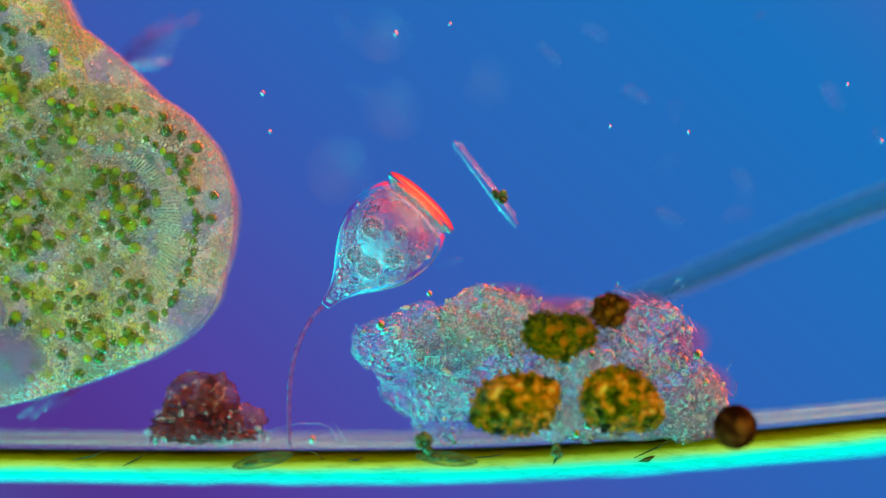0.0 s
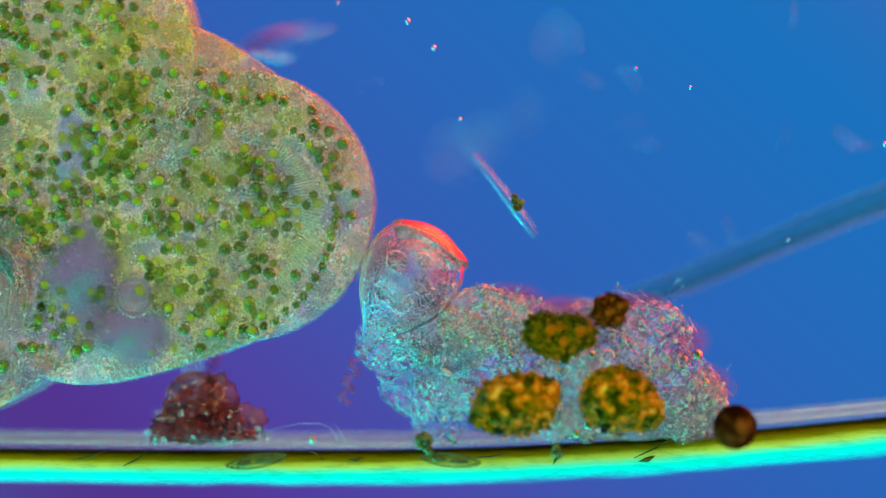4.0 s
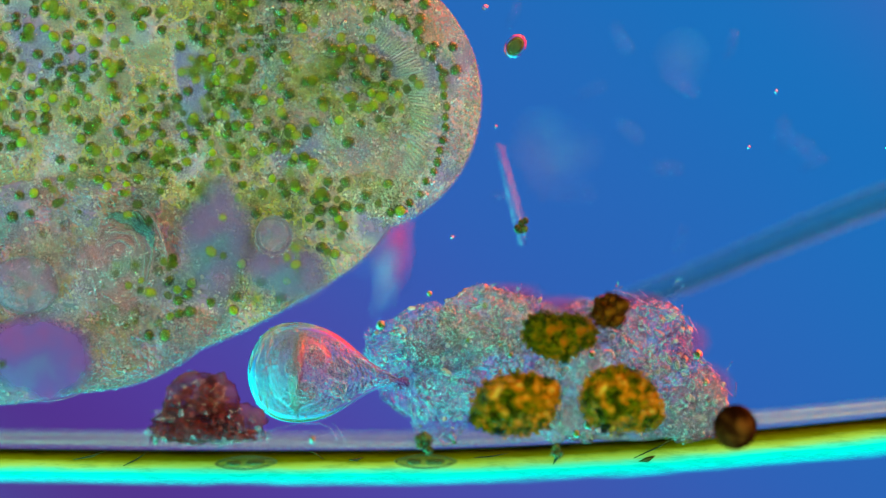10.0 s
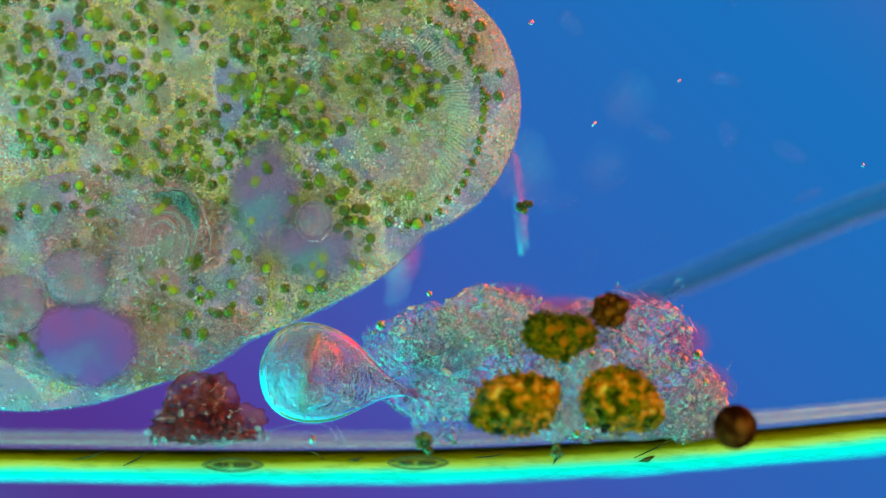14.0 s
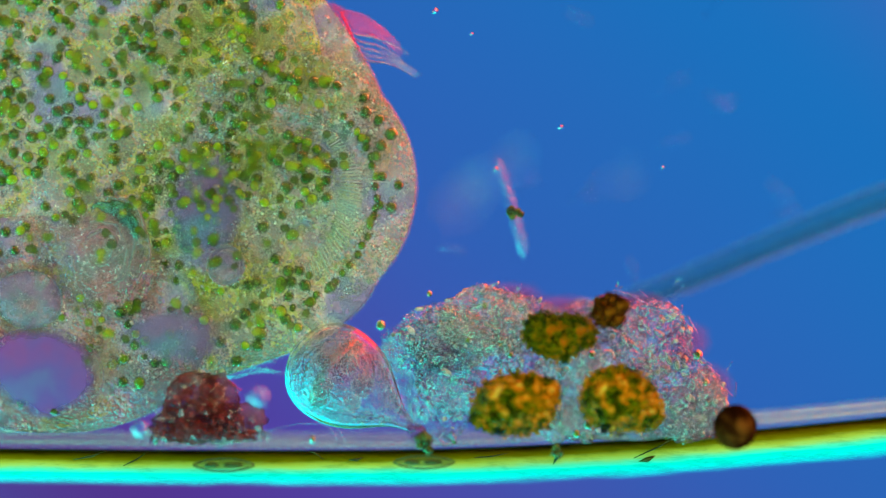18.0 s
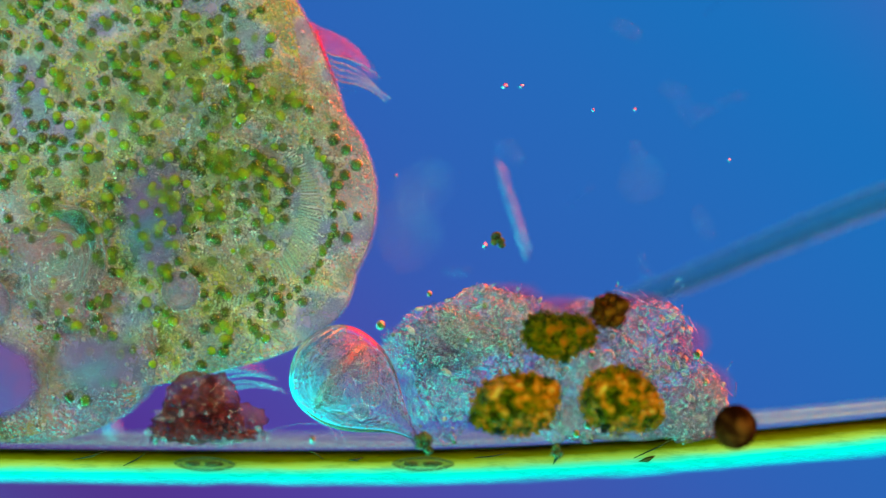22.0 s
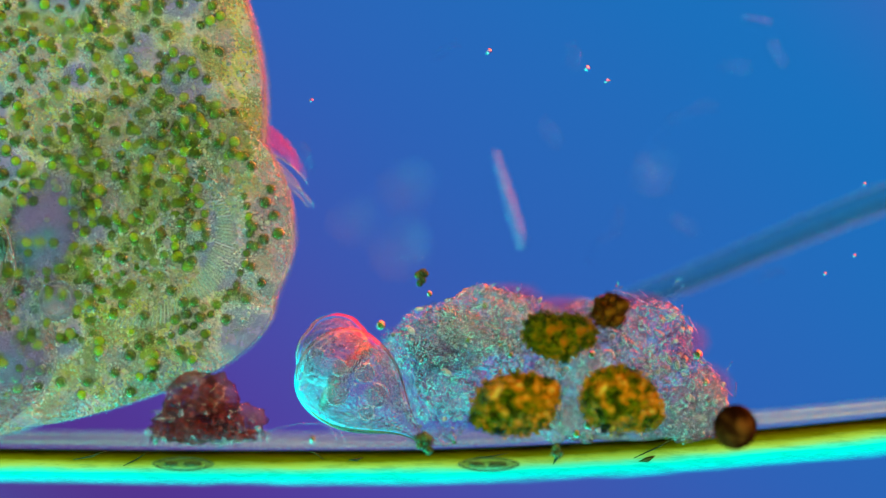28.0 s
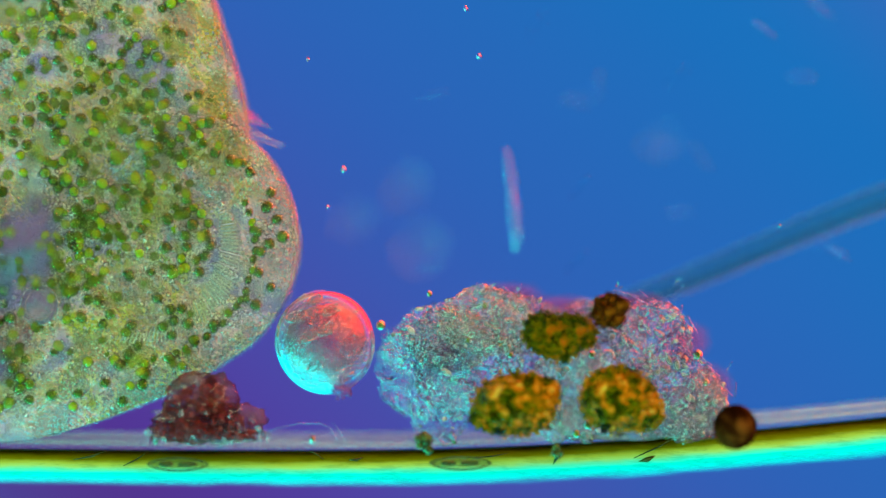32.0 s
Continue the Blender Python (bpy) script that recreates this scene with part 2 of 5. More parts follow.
RIBBON = plasm("oral_ribbon", [(0.3, (0.24, 0.34, 0.14)), (0.45, (0.30, 0.36, 0.26)), (0.6, (0.20, 0.34, 0.44)), (0.7, (0.36, 0.30, 0.44))], patch=5.0, clear=(0.45, 0.8), grain=90, gloss=0.1, glass=0.3, bump=0.3)
POOL = soft_pool("fluid_pool", [(0.3, (0.07, 0.07, 0.24)), (0.45, (0.14, 0.09, 0.24)), (0.55, (0.09, 0.11, 0.26)), (0.7, (0.06, 0.20, 0.28))], 5.0)
ROSE = soft_pool("rosy_gullet_plasm", [(0.3, (0.44, 0.16, 0.20)), (0.45, (0.34, 0.17, 0.26)), (0.55, (0.22, 0.22, 0.30)), (0.7, (0.20, 0.34, 0.34))], 9.0, 0.16, 0.42, 0.85, 0.9)
CRESCENT = lens_skin("gullet_crescent", ior=0.9, rough=0.1, veil=0.1, tint=(0.5, 1.0, 1.0))
COIL = varied("gullet_wall", [(0.0, (0.20, 0.10, 0.14)), (0.5, (0.15, 0.11, 0.16)), (1.0, (0.08, 0.16, 0.18))], rough=0.4, gloss=0.3, glass=0.4, rim=0.25)
VAC_RIM = varied("vacuole_rim", [(0.0, (0.28, 0.12, 0.24)), (0.5, (0.20, 0.14, 0.28)), (1.0, (0.08, 0.24, 0.28))], rough=0.5, gloss=0.1, glass=0.6, tint=(0.8, 0.8, 0.9))
BELL = plasm("bell_plasm", [(0.25, (0.0, 0.36, 0.46)), (0.40, (0.08, 0.08, 0.46)), (0.55, (0.36, 0.04, 0.34)), (0.72, (0.05, 0.30, 0.46))], patch=6.0, clear=(0.25, 0.55), grain=60, gloss=0.0, glass=0.72, ior=0.88, bump=1.0, depth=0.03)
SKIN = lens_skin("bell_skin", ior=0.945, rough=0.02, veil=0.05)
LIP = lens_skin("ciliary_lip", ior=0.89, rough=0.03, veil=0.0, bump=0.1, tint=(1.0, 0.8, 0.68))
FOODV = plasm("food_vacuole", [(0.25, (0.04, 0.14, 0.26)), (0.45, (0.10, 0.14, 0.26)), (0.6, (0.24, 0.12, 0.24)), (0.75, (0.3, 0.3, 0.3))], patch=40.0, clear=(0.3, 0.75), grain=110, gloss=0.15, glass=0.55, ior=0.75, bump=1.0, depth=0.03)
STALK = clear_skin("stalk_sheath", (0.16, 0.05, 0.32), body=0.5, ior=1.15, rough=0.2)
FLOC = plasm("clear_floc", [(0.3, (0.05, 0.12, 0.48)), (0.43, (0.42, 0.06, 0.38)), (0.52, (0.14, 0.38, 0.52)), (0.62, (0.28, 0.16, 0.46)), (0.72, (0.56, 0.52, 0.56))], patch=10.0, clear=(0.3, 0.66), grain=27, gloss=0.0, glass=0.70, ior=0.79, bump=1.0, depth=0.07, rough=0.03, wrinkle=2.6, lens=(1.0, 1.0, 1.0))
FLOC_CLEAR = plasm("thin_floc", [(0.3, (0.06, 0.16, 0.50)), (0.45, (0.36, 0.10, 0.40)), (0.55, (0.14, 0.44, 0.50)), (0.7, (0.50, 0.48, 0.52))], patch=10.0, clear=(0.45, 0.85), grain=24, gloss=0.0, glass=0.74, ior=0.80, bump=1.0, depth=0.07, rough=0.03, wrinkle=2.6)
FLOC_PALE = plasm("pale_floc", [(0.3, (0.16, 0.42, 0.38)), (0.45, (0.40, 0.52, 0.40)), (0.55, (0.50, 0.34, 0.48)), (0.7, (0.66, 0.70, 0.58))], patch=10.0, clear=(0.2, 0.52), grain=26, gloss=0.02, glass=0.64, ior=0.80, bump=1.0, depth=0.07, rough=0.03, wrinkle=2.6, lens=(1.0, 1.0, 1.0))
FLOC_RED = plasm("red_brown_floc", [(0.25, (0.010, 0.0015, 0.002)), (0.42, (0.06, 0.005, 0.006)), (0.55, (0.16, 0.018, 0.016)), (0.72, (0.22, 0.07, 0.05))], patch=15.0, clear=(0.15, 0.65), grain=45, gloss=0.0, glass=0.15, ior=0.78, bump=0.8, depth=0.02, wrinkle=0.5)
RED_CRUMB = varied("red_crumb", [(0.0, (0.006, 0.0015, 0.002)), (0.5, (0.042, 0.005, 0.007)), (0.85, (0.11, 0.018, 0.018)), (1.0, (0.18, 0.08, 0.07))], rough=0.5, gloss=0.04, glass=0.5, tint=(0.9, 0.22, 0.28), rim=0.1, island=True)
GRAIN = varied("floc_grains", [(0.0, (0.10, 0.12, 0.13)), (0.5, (0.18, 0.20, 0.21)), (1.0, (0.34, 0.34, 0.34))], rough=0.3, gloss=0.4, glass=0.4, tint=(0.9, 1.0, 1.0), island=True)
AMBER = plasm("amber_cells", [(0.22, (0.006, 0.012, 0.0)), (0.36, (0.04, 0.06, 0.0)), (0.48, (0.14, 0.13, 0.001)), (0.58, (0.44, 0.13, 0.002)), (0.68, (0.70, 0.25, 0.01)), (0.80, (0.60, 0.46, 0.05))], patch=23.0, clear=(0.0, 0.15), grain=60, gloss=0.0, glass=0.07, ior=0.8, bump=1.0, depth=0.03)
OLIVE = plasm("olive_cells", [(0.25, (0.012, 0.024, 0.001)), (0.42, (0.04, 0.055, 0.001)), (0.55, (0.12, 0.10, 0.001)), (0.70, (0.36, 0.11, 0.003))], patch=15.0, clear=(0.0, 0.12), grain=60, gloss=0.0, glass=0.06, ior=0.8, bump=1.0, depth=0.03)
RUST = plasm("rust_cells", [(0.25, (0.006, 0.003, 0.001)), (0.5, (0.04, 0.011, 0.001)), (0.72, (0.16, 0.06, 0.004))], patch=22.0, clear=(0.0, 0.1), grain=70, gloss=0.0, glass=0.03, bump=0.6, depth=0.010)
SPORE = plasm("spore_wall", [(0.25, (0.002, 0.0005, 0.0002)), (0.5, (0.014, 0.004, 0.001)), (0.72, (0.10, 0.035, 0.006))], patch=9.0, clear=(0.0, 0.0), grain=140, gloss=0.0, glass=0.0, bump=0.12, wrinkle=0.1)
GLASSY = lens_skin("silica_shell", ior=0.75, rough=0.05, veil=0.1)
RODM = lens_skin("rod_shell", ior=0.86, rough=0.08, veil=0.5)
BUBBLE = lens_skin("bubble_skin", ior=0.9, rough=0.02, veil=0.1)
SPECK = lens_skin("drifting_speck", ior=0.66, rough=0.1, veil=0.3, bump=0.4)
DARKG = varied("dark_green_matter", [(0.0, (0.004, 0.008, 0.001)), (0.6, (0.016, 0.034, 0.004)), (1.0, (0.06, 0.09, 0.015))], rough=0.5, gloss=0.2, glass=0.2, tint=(0.5, 0.8, 0.3), island=True)
GLINT = lens_skin("glinting_shell", ior=0.70, rough=0.04, veil=0.05, tint=(0.66, 1.0, 1.0))
RED_FRINGE = soft_pool("rosy_film", [(0.3, (0.40, 0.01, 0.10)), (0.5, (0.30, 0.02, 0.20)), (0.7, (0.20, 0.03, 0.30))], 9.0, 0.02, 0.48, 0.5)
NEEDLE = lens_skin("needle_shell", ior=0.8, rough=0.05, veil=0.4, tint=(0.75, 1.0, 1.0))
THREAD = lens_skin("clear_thread", ior=0.82, rough=0.08, veil=0.62)
DEBRIS_BEAD = lens_skin("debris_bead", ior=0.78, rough=0.04, veil=0.15, tint=(0.88, 1.0, 0.95))
CILIA = lens_skin("cilia", ior=0.7, rough=0.1, veil=0.1, tint=(1.0, 0.22, 0.5))


def fibre_material():
    """The clear fibre's interference colours, painted across it: a dark edge, olive, then bright cyan."""
    m, nt, out, n = shader("plant_fibre_interference")
    uv = n("ShaderNodeUVMap").outputs["UV"]
    sep = n("ShaderNodeSeparateXYZ", [("Vector", uv)])
    co = n("ShaderNodeTexCoord").outputs["Object"]
    mp = n("ShaderNodeMapping", [("Vector", co)])
    mp.inputs["Scale"].default_value = (2.0, 1.0, 12.0)
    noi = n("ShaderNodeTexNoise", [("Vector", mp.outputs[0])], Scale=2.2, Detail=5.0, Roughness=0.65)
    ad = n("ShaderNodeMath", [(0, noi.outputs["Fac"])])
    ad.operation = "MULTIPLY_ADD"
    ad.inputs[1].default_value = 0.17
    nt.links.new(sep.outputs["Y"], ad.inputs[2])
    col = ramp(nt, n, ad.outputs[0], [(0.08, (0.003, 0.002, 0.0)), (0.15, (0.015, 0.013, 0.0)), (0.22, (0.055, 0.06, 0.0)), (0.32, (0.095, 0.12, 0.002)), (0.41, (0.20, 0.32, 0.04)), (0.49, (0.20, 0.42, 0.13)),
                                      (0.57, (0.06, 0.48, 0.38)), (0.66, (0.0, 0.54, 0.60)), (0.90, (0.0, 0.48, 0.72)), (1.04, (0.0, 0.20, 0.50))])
    st = n("ShaderNodeTexNoise", [("Vector", mp.outputs[0])], Scale=5.0, Detail=5.0, Roughness=0.7)
    mul = n("ShaderNodeMix", [(6, col)])
    mul.data_type, mul.blend_type = "RGBA", "MULTIPLY"
    mul.inputs[0].default_value = 0.35
    nt.links.new(ramp(nt, n, st.outputs["Fac"], [(0.38, (0.35, 0.45, 0.4)), (0.5, (1, 1, 1))]), mul.inputs[7])
    p = n("ShaderNodeBsdfDiffuse", [("Color", mul.outputs[2])])
    thin = n("ShaderNodeMapRange", [("Value", ad.outputs[0])])
    thin.interpolation_type = "SMOOTHSTEP"
    thin.inputs["From Min"].default_value, thin.inputs["From Max"].default_value = 0.74, 1.04
    crown = n("ShaderNodeMapRange", [("Value", sep.outputs["Y"])])
    crown.interpolation_type = "SMOOTHSTEP"
    crown.inputs["From Min"].default_value, crown.inputs["From Max"].default_value = 0.07, 0.0
    gone = n("ShaderNodeMath", [(0, thin.outputs[0]), (1, crown.outputs[0])])
    gone.operation = "MAXIMUM"
    tr = n("ShaderNodeBsdfTransparent")
    mx = n("ShaderNodeMixShader", [("Fac", gone.outputs[0]), (1, p.outputs[0]), (2, tr.outputs[0])])
    nt.links.new(mx.outputs[0], out.inputs["Surface"])
    return m


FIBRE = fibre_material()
SHEATH = clear_skin("mucous_sheath", (0.42, 0.30, 0.30), body=0.22, ior=1.05, rough=0.3)
STRAND = clear_skin("pale_strand", (0.7, 0.62, 0.62), body=0.14, ior=1.15, rough=0.2)
FILM = clear_skin("far_filament", (0.006, 0.066, 0.155), body=0.22, ior=1.03, rough=0.4)


# ---- mesh helpers ----
def link_mesh(name, bm, mat, smooth=True):
    me = bpy.data.meshes.new(name)
    bm.to_mesh(me)
    bm.free()
    me.materials.append(mat)
    if smooth:
        me.shade_smooth()
    return me


def part(name, bm, mat, parent, label="", m=None):
    me = bm if isinstance(bm, bpy.types.Mesh) else link_mesh(name, bm, mat)
    ob = new(name, me)
    ob.parent = parent
    if m is not None:
        ob.matrix_basis = m
    return tagged(ob, label)


def thing(name, place, label, category, group="", kind=""):
    ob = new(name)
    ob.matrix_basis = place if isinstance(place, Matrix) else Matrix.Translation(place)
    return tagged(ob, label, category, group, kind)


def ball(rx, ry, rz, sub=3, rough=0.0, freq=3.0, seed=0.0, spike=0.0):
    """A rounded body with an uneven surface."""
    bm = bmesh.new()
    bmesh.ops.create_icosphere(bm, subdivisions=sub, radius=1.0)
    for v in bm.verts:
        d = v.co.normalized()
        k = 1.0
        if rough:
            k += rough * noise.fractal(d * freq + Vector((seed, seed * 1.7, -seed)), 1.0, 2.0, 4)
        if spike:
            k += spike * abs(noise.noise(d * freq * 5 + Vector((seed, 0, 0))))
        v.co = Vector((d.x * rx, d.y * ry, d.z * rz)) * k
    return bm


def lathe(profile, seg=40):
    """A body turned about z from rows of (z, radius)."""
    bm = bmesh.new()
    rings = []
    for z, r in profile:
        if r < 1e-5:
            rings.append([bm.verts.new((0, 0, z))])
        else:
            rings.append([bm.verts.new((r * math.cos(2 * math.pi * i / seg), r * math.sin(2 * math.pi * i / seg), z)) for i in range(seg)])
    for a, b in zip(rings, rings[1:]):
        for i in range(seg):
            j = (i + 1) % seg
            if len(a) == 1:
                bm.faces.new((a[0], b[j], b[i]))
            elif len(b) == 1:
                bm.faces.new((a[i], a[j], b[0]))
            else:
                bm.faces.new((a[i], a[j], b[j], b[i]))
    bmesh.ops.recalc_face_normals(bm, faces=bm.faces[:])
    return bm


def tube(points, radii, seg=10):
    """A round strand along points, closed at both ends."""
    bm = bmesh.new()
    pts = [Vector(p) for p in points]
    rings = []
    for i, p in enumerate(pts):
        d = (pts[min(i + 1, len(pts) - 1)] - pts[max(i - 1, 0)]).normalized()
        side = d.cross(Vector((0, 1, 0)))
        side = side.normalized() if side.length > 1e-3 else Vector((1, 0, 0))
        up = side.cross(d).normalized()
        r = radii[i] if isinstance(radii, (list, tuple)) else radii
        rings.append([bm.verts.new(p + (side * math.cos(a) + up * math.sin(a)) * r) for a in (2 * math.pi * k / seg for k in range(seg))])
    for a, b in zip(rings, rings[1:]):
        for i in range(seg):
            j = (i + 1) % seg
            bm.faces.new((a[i], a[j], b[j], b[i]))
    bm.faces.new(rings[0][::-1])
    bm.faces.new(rings[-1])
    bmesh.ops.recalc_face_normals(bm, faces=bm.faces[:])
    return bm


def unit_ball(sub=1):
    bm = bmesh.new()
    bmesh.ops.create_icosphere(bm, subdivisions=sub, radius=1.0)
    v = np.array([x.co[:] for x in bm.verts])
    f = [[x.index for x in p.verts] for p in bm.faces]
    bm.free()
    return v, f


UV1, UF1 = unit_ball(1)
UV2, UF2 = unit_ball(2)
UV3, UF3 = unit_ball(3)


def many_balls(name, items, mat, fine=0):
    """One mesh of many small rounded grains; items: (place, (rx, ry, rz), turn)."""
    bv, bf = ((UV1, UF1), (UV2, UF2), (UV3, UF3))[fine]
    vs, fs = [], []
    for i, (c, r, turn) in enumerate(items):
        ca, sa = math.cos(turn), math.sin(turn)
        p = bv * np.array(r)
        q = np.stack([p[:, 0] * ca + p[:, 2] * sa, p[:, 1], -p[:, 0] * sa + p[:, 2] * ca], 1) + np.array(c)
        vs.append(q)
        k = i * len(bv)
        fs += [[a + k for a in f] for f in bf]
    me = bpy.data.meshes.new(name)
    me.from_pydata(np.concatenate(vs).tolist(), [], fs)
    me.materials.append(mat)
    me.shade_smooth()
    return me


def many_tubes(name, items, mat):
    """One mesh of many thin strands; items: (points, radius)."""
    vs, fs = [], []
    for pts, r in items:
        k, n = len(vs), len(pts)
        for i, p in enumerate(pts):
            a, b = Vector(pts[max(i - 1, 0)]), Vector(pts[min(i + 1, n - 1)])
            d = (b - a).normalized()
            side = d.cross(Vector((0, 1, 0))).normalized()
            rr = r * (0.35 if i in (0, n - 1) else 1.0)
            vs += [tuple(Vector(p) + (side * math.cos(t) + Vector((0, 1, 0)) * math.sin(t)) * rr) for t in (0, 1.047, 2.094, 3.1416, 4.189, 5.236)]
        for i in range(n - 1):
            fs += [(k + 6 * i + j, k + 6 * i + (j + 1) % 6, k + 6 * i + 6 + (j + 1) % 6, k + 6 * i + 6 + j) for j in range(6)]
    me = bpy.data.meshes.new(name)
    me.from_pydata(vs, [], fs)
    me.materials.append(mat)
    me.shade_smooth()
    return me


rng = random.Random(7)


# ---- the fibre that the field's lower edge shows ----
def fibre_line(px):
    """Height of the fibre's upper edge along the plan."""
    k = max(0.0, (px - 650) / 918)
    return 787 + 3 * math.sin(px / 300) - 54 * k ** 1.9


def plant_fibre():
    root = thing("plant_fibre", (0, 0, 0), "long clear plant fibre painted with dark, olive and cyan interference bands", "plant fibre", kind="structure")
    bm = bmesh.new()
    uvl = bm.loops.layers.uv.new("UVMap")
    cols = list(range(-900, 2501, 20))
    prof = [(math.cos(a), math.sin(a)) for a in (math.pi * k / 12 for k in range(13))]
    grid = []
    for px in cols:
        top = fibre_line(px) if px < 1700 else fibre_line(1700) - (px - 1700) * 0.12
        h = 36 + (px - 784) * 0.003
        ring = [at(px, top + h - c * h, 0.05).to_tuple() for c, s in prof]
        ring = [Vector((x, -0.16 - s ** 0.35 * 0.15, z)) for (x, y, z), (c, s) in zip(ring, prof)]
        back = [Vector((v.x, -0.13, v.z)) for v in (ring[-1], ring[0])]
        grid.append([bm.verts.new(v) for v in ring + back])
    nr = len(grid[0])
    for a, b in zip(grid, grid[1:]):
        for j in range(nr):
            f = bm.faces.new((a[j], a[(j + 1) % nr], b[(j + 1) % nr], b[j]))
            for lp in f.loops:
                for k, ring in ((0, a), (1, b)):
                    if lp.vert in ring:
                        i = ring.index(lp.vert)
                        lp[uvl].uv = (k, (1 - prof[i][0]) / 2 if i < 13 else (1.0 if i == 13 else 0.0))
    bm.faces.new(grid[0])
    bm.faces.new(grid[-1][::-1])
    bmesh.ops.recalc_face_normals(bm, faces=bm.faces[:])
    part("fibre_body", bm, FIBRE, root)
    pts = [at(px, fibre_line(px) - 11, 0.35) for px in range(-900, 1700, 40)]
    part("sheath", tube(pts, [0.024 for i in range(len(pts))], 12), SHEATH, root, "pale lilac mucous sheath along the fibre")
    for k, (up, r, wav) in enumerate(((4, 1.6, 5), (12, 1.2, 7), (1, 1.4, 3), (8, 0.9, 10))):
        pts = [at(px, fibre_line(px) - up - wav * math.sin(px / (170 + 40 * k) + k), -0.06 - 0.02 * k) for px in range(-600, 1700, 30)]
        part("strand", tube(pts, r * U, 6), STRAND, root, "fine pale strand along the fibre")
    for px, py, ln, turn, w in ((1165, 789, 95, 63, 1.6), (1145, 812, 30, 70, 5), (985, 806, 34, 20, 4), (160, 806, 60, 75, 2), (240, 812, 50, 60, 1.5), (630, 812, 26, 80, 3), (560, 806, 30, -60, 1.5), (870, 806, 60, 82, 1.6)):
        sp = part("dark_streak", tube([(0, 0, -ln * U / 2), (2 * U, 0, 0), (0, 0, ln * U / 2)], [0.6 * U, w * U, 0.6 * U], 8), DARKG, root, "dark green streak in the fibre wall",
                  Matrix.Translation(at(px, py, -0.312)) @ pose(0, 0, 0, 0, turn, 0))
    return root


plant_fibre()


def far_filament():
    root = thing("algal_filament", (0, 0, 0), "long blurred dark blue algal filament behind the debris", "filament")
    pts = [at(1010 + 40 * i, 572 - 15.6 * i + 4 * math.sin(i / 2.6), 0.5) for i in range(24)]
    part("wall", tube(pts, [0.040 + 0.0008 * i for i in range(24)], 16), FILM, root)
    part("core", tube([p + Vector((0, 0, -0.018)) for p in pts], 0.016, 12), FILM, root, "darker core of the filament")


far_filament()


# ---- the large green ciliate ----
CHUNKS = {}
CHUNKS_TUFT = []
CHUNKS_INNER = {}
SIZE = {"head": (236, 0.27, 236), "trunk": (585, 0.33, 585), "lobe": (285, 0.27, 188), "belly": (310, 0.26, 180), "shoulder": (275, 0.24, 150)}
LIFT = {"head": -0.07, "trunk": 0.0, "lobe": -0.09, "belly": -0.08, "shoulder": -0.05}
BLUNT = {"belly": 2.8, "shoulder": 2.4}


def dome(c):
    """Height of a piece's face at c, from 0 at its edge to 1 at its middle: a steep edge and a nearly flat face."""
    return 0.88 * min(1.0, c / 0.08) ** 0.4 + 0.12 * c ** 0.6


def front(name, px, py, sink=0.0):
    """A place on the front face of a piece of the ciliate, from plan steps off its middle, and its depth there."""
    a, d, b = SIZE[name]
    k = 1 - (px / a) ** 2 - (py / b) ** 2
    return Vector((px * U, -d * dome(math.sqrt(max(k, 0.0))) + sink, -py * U))


def body_piece(root, name, part_name, label):
    a, d, b = SIZE[name]
    bm = ball(1, 1, 1, 6 if name != "lobe" else 5)
    for v in bm.verts:
        c = v.co
        e = BLUNT.get(name, 2.0)
        f = max(1e-6, (abs(c.x) ** 2 + abs(c.z) ** 2) ** 0.5) / max(1e-6, (abs(c.x) ** e + abs(c.z) ** e) ** (1 / e))
        c = Vector((c.x * f, c.y, c.z * f))
        wob = 1 + 0.012 * noise.noise(Vector((c.x * 3, a, c.z * 3)))
        y = math.copysign(dome(abs(c.y)), c.y)
        v.co = Vector((c.x * a * U * wob, y * d, c.z * b * U * wob))
        v.co += Vector((0, 0.006 * noise.fractal(v.co * 9, 1.0, 2.0, 3), 0))
    ob = part(part_name, bm, {"lobe": CYTO_PINK, "trunk": CYTO_OLIVE, "head": CYTO_HEAD}.get(name, CYTO), root, label)
    CHUNKS[name] = ob
    rim = ball(1, 1, 1, 5)
    for v in rim.verts:
        c = v.co
        e = BLUNT.get(name, 2.0)
        f = max(1e-6, (abs(c.x) ** 2 + abs(c.z) ** 2) ** 0.5) / max(1e-6, (abs(c.x) ** e + abs(c.z) ** e) ** (1 / e))
        c = Vector((c.x * f, c.y, c.z * f))
        v.co = Vector((c.x * (a + 2.5) * U, c.y * d * 0.5, c.z * (b + 2.5) * U))
    part("pellicle", rim, PELL, ob, "thin pinkish clear pellicle")
    return ob


def walled_alga():
    """A round green cell inside its clear wall, in one mesh."""
    bm = ball(0.9, 0.9, 0.9, 3, 0.06, 1.5)
    n = len(bm.faces)
    bmesh.ops.create_icosphere(bm, subdivisions=3, radius=1.0)
    bm.faces.ensure_lookup_table()
    for f in bm.faces[n:]:
        f.material_index = 1
    me = link_mesh("alga", bm, ALGA)
    me.materials.append(CELL_WALL)
    return me


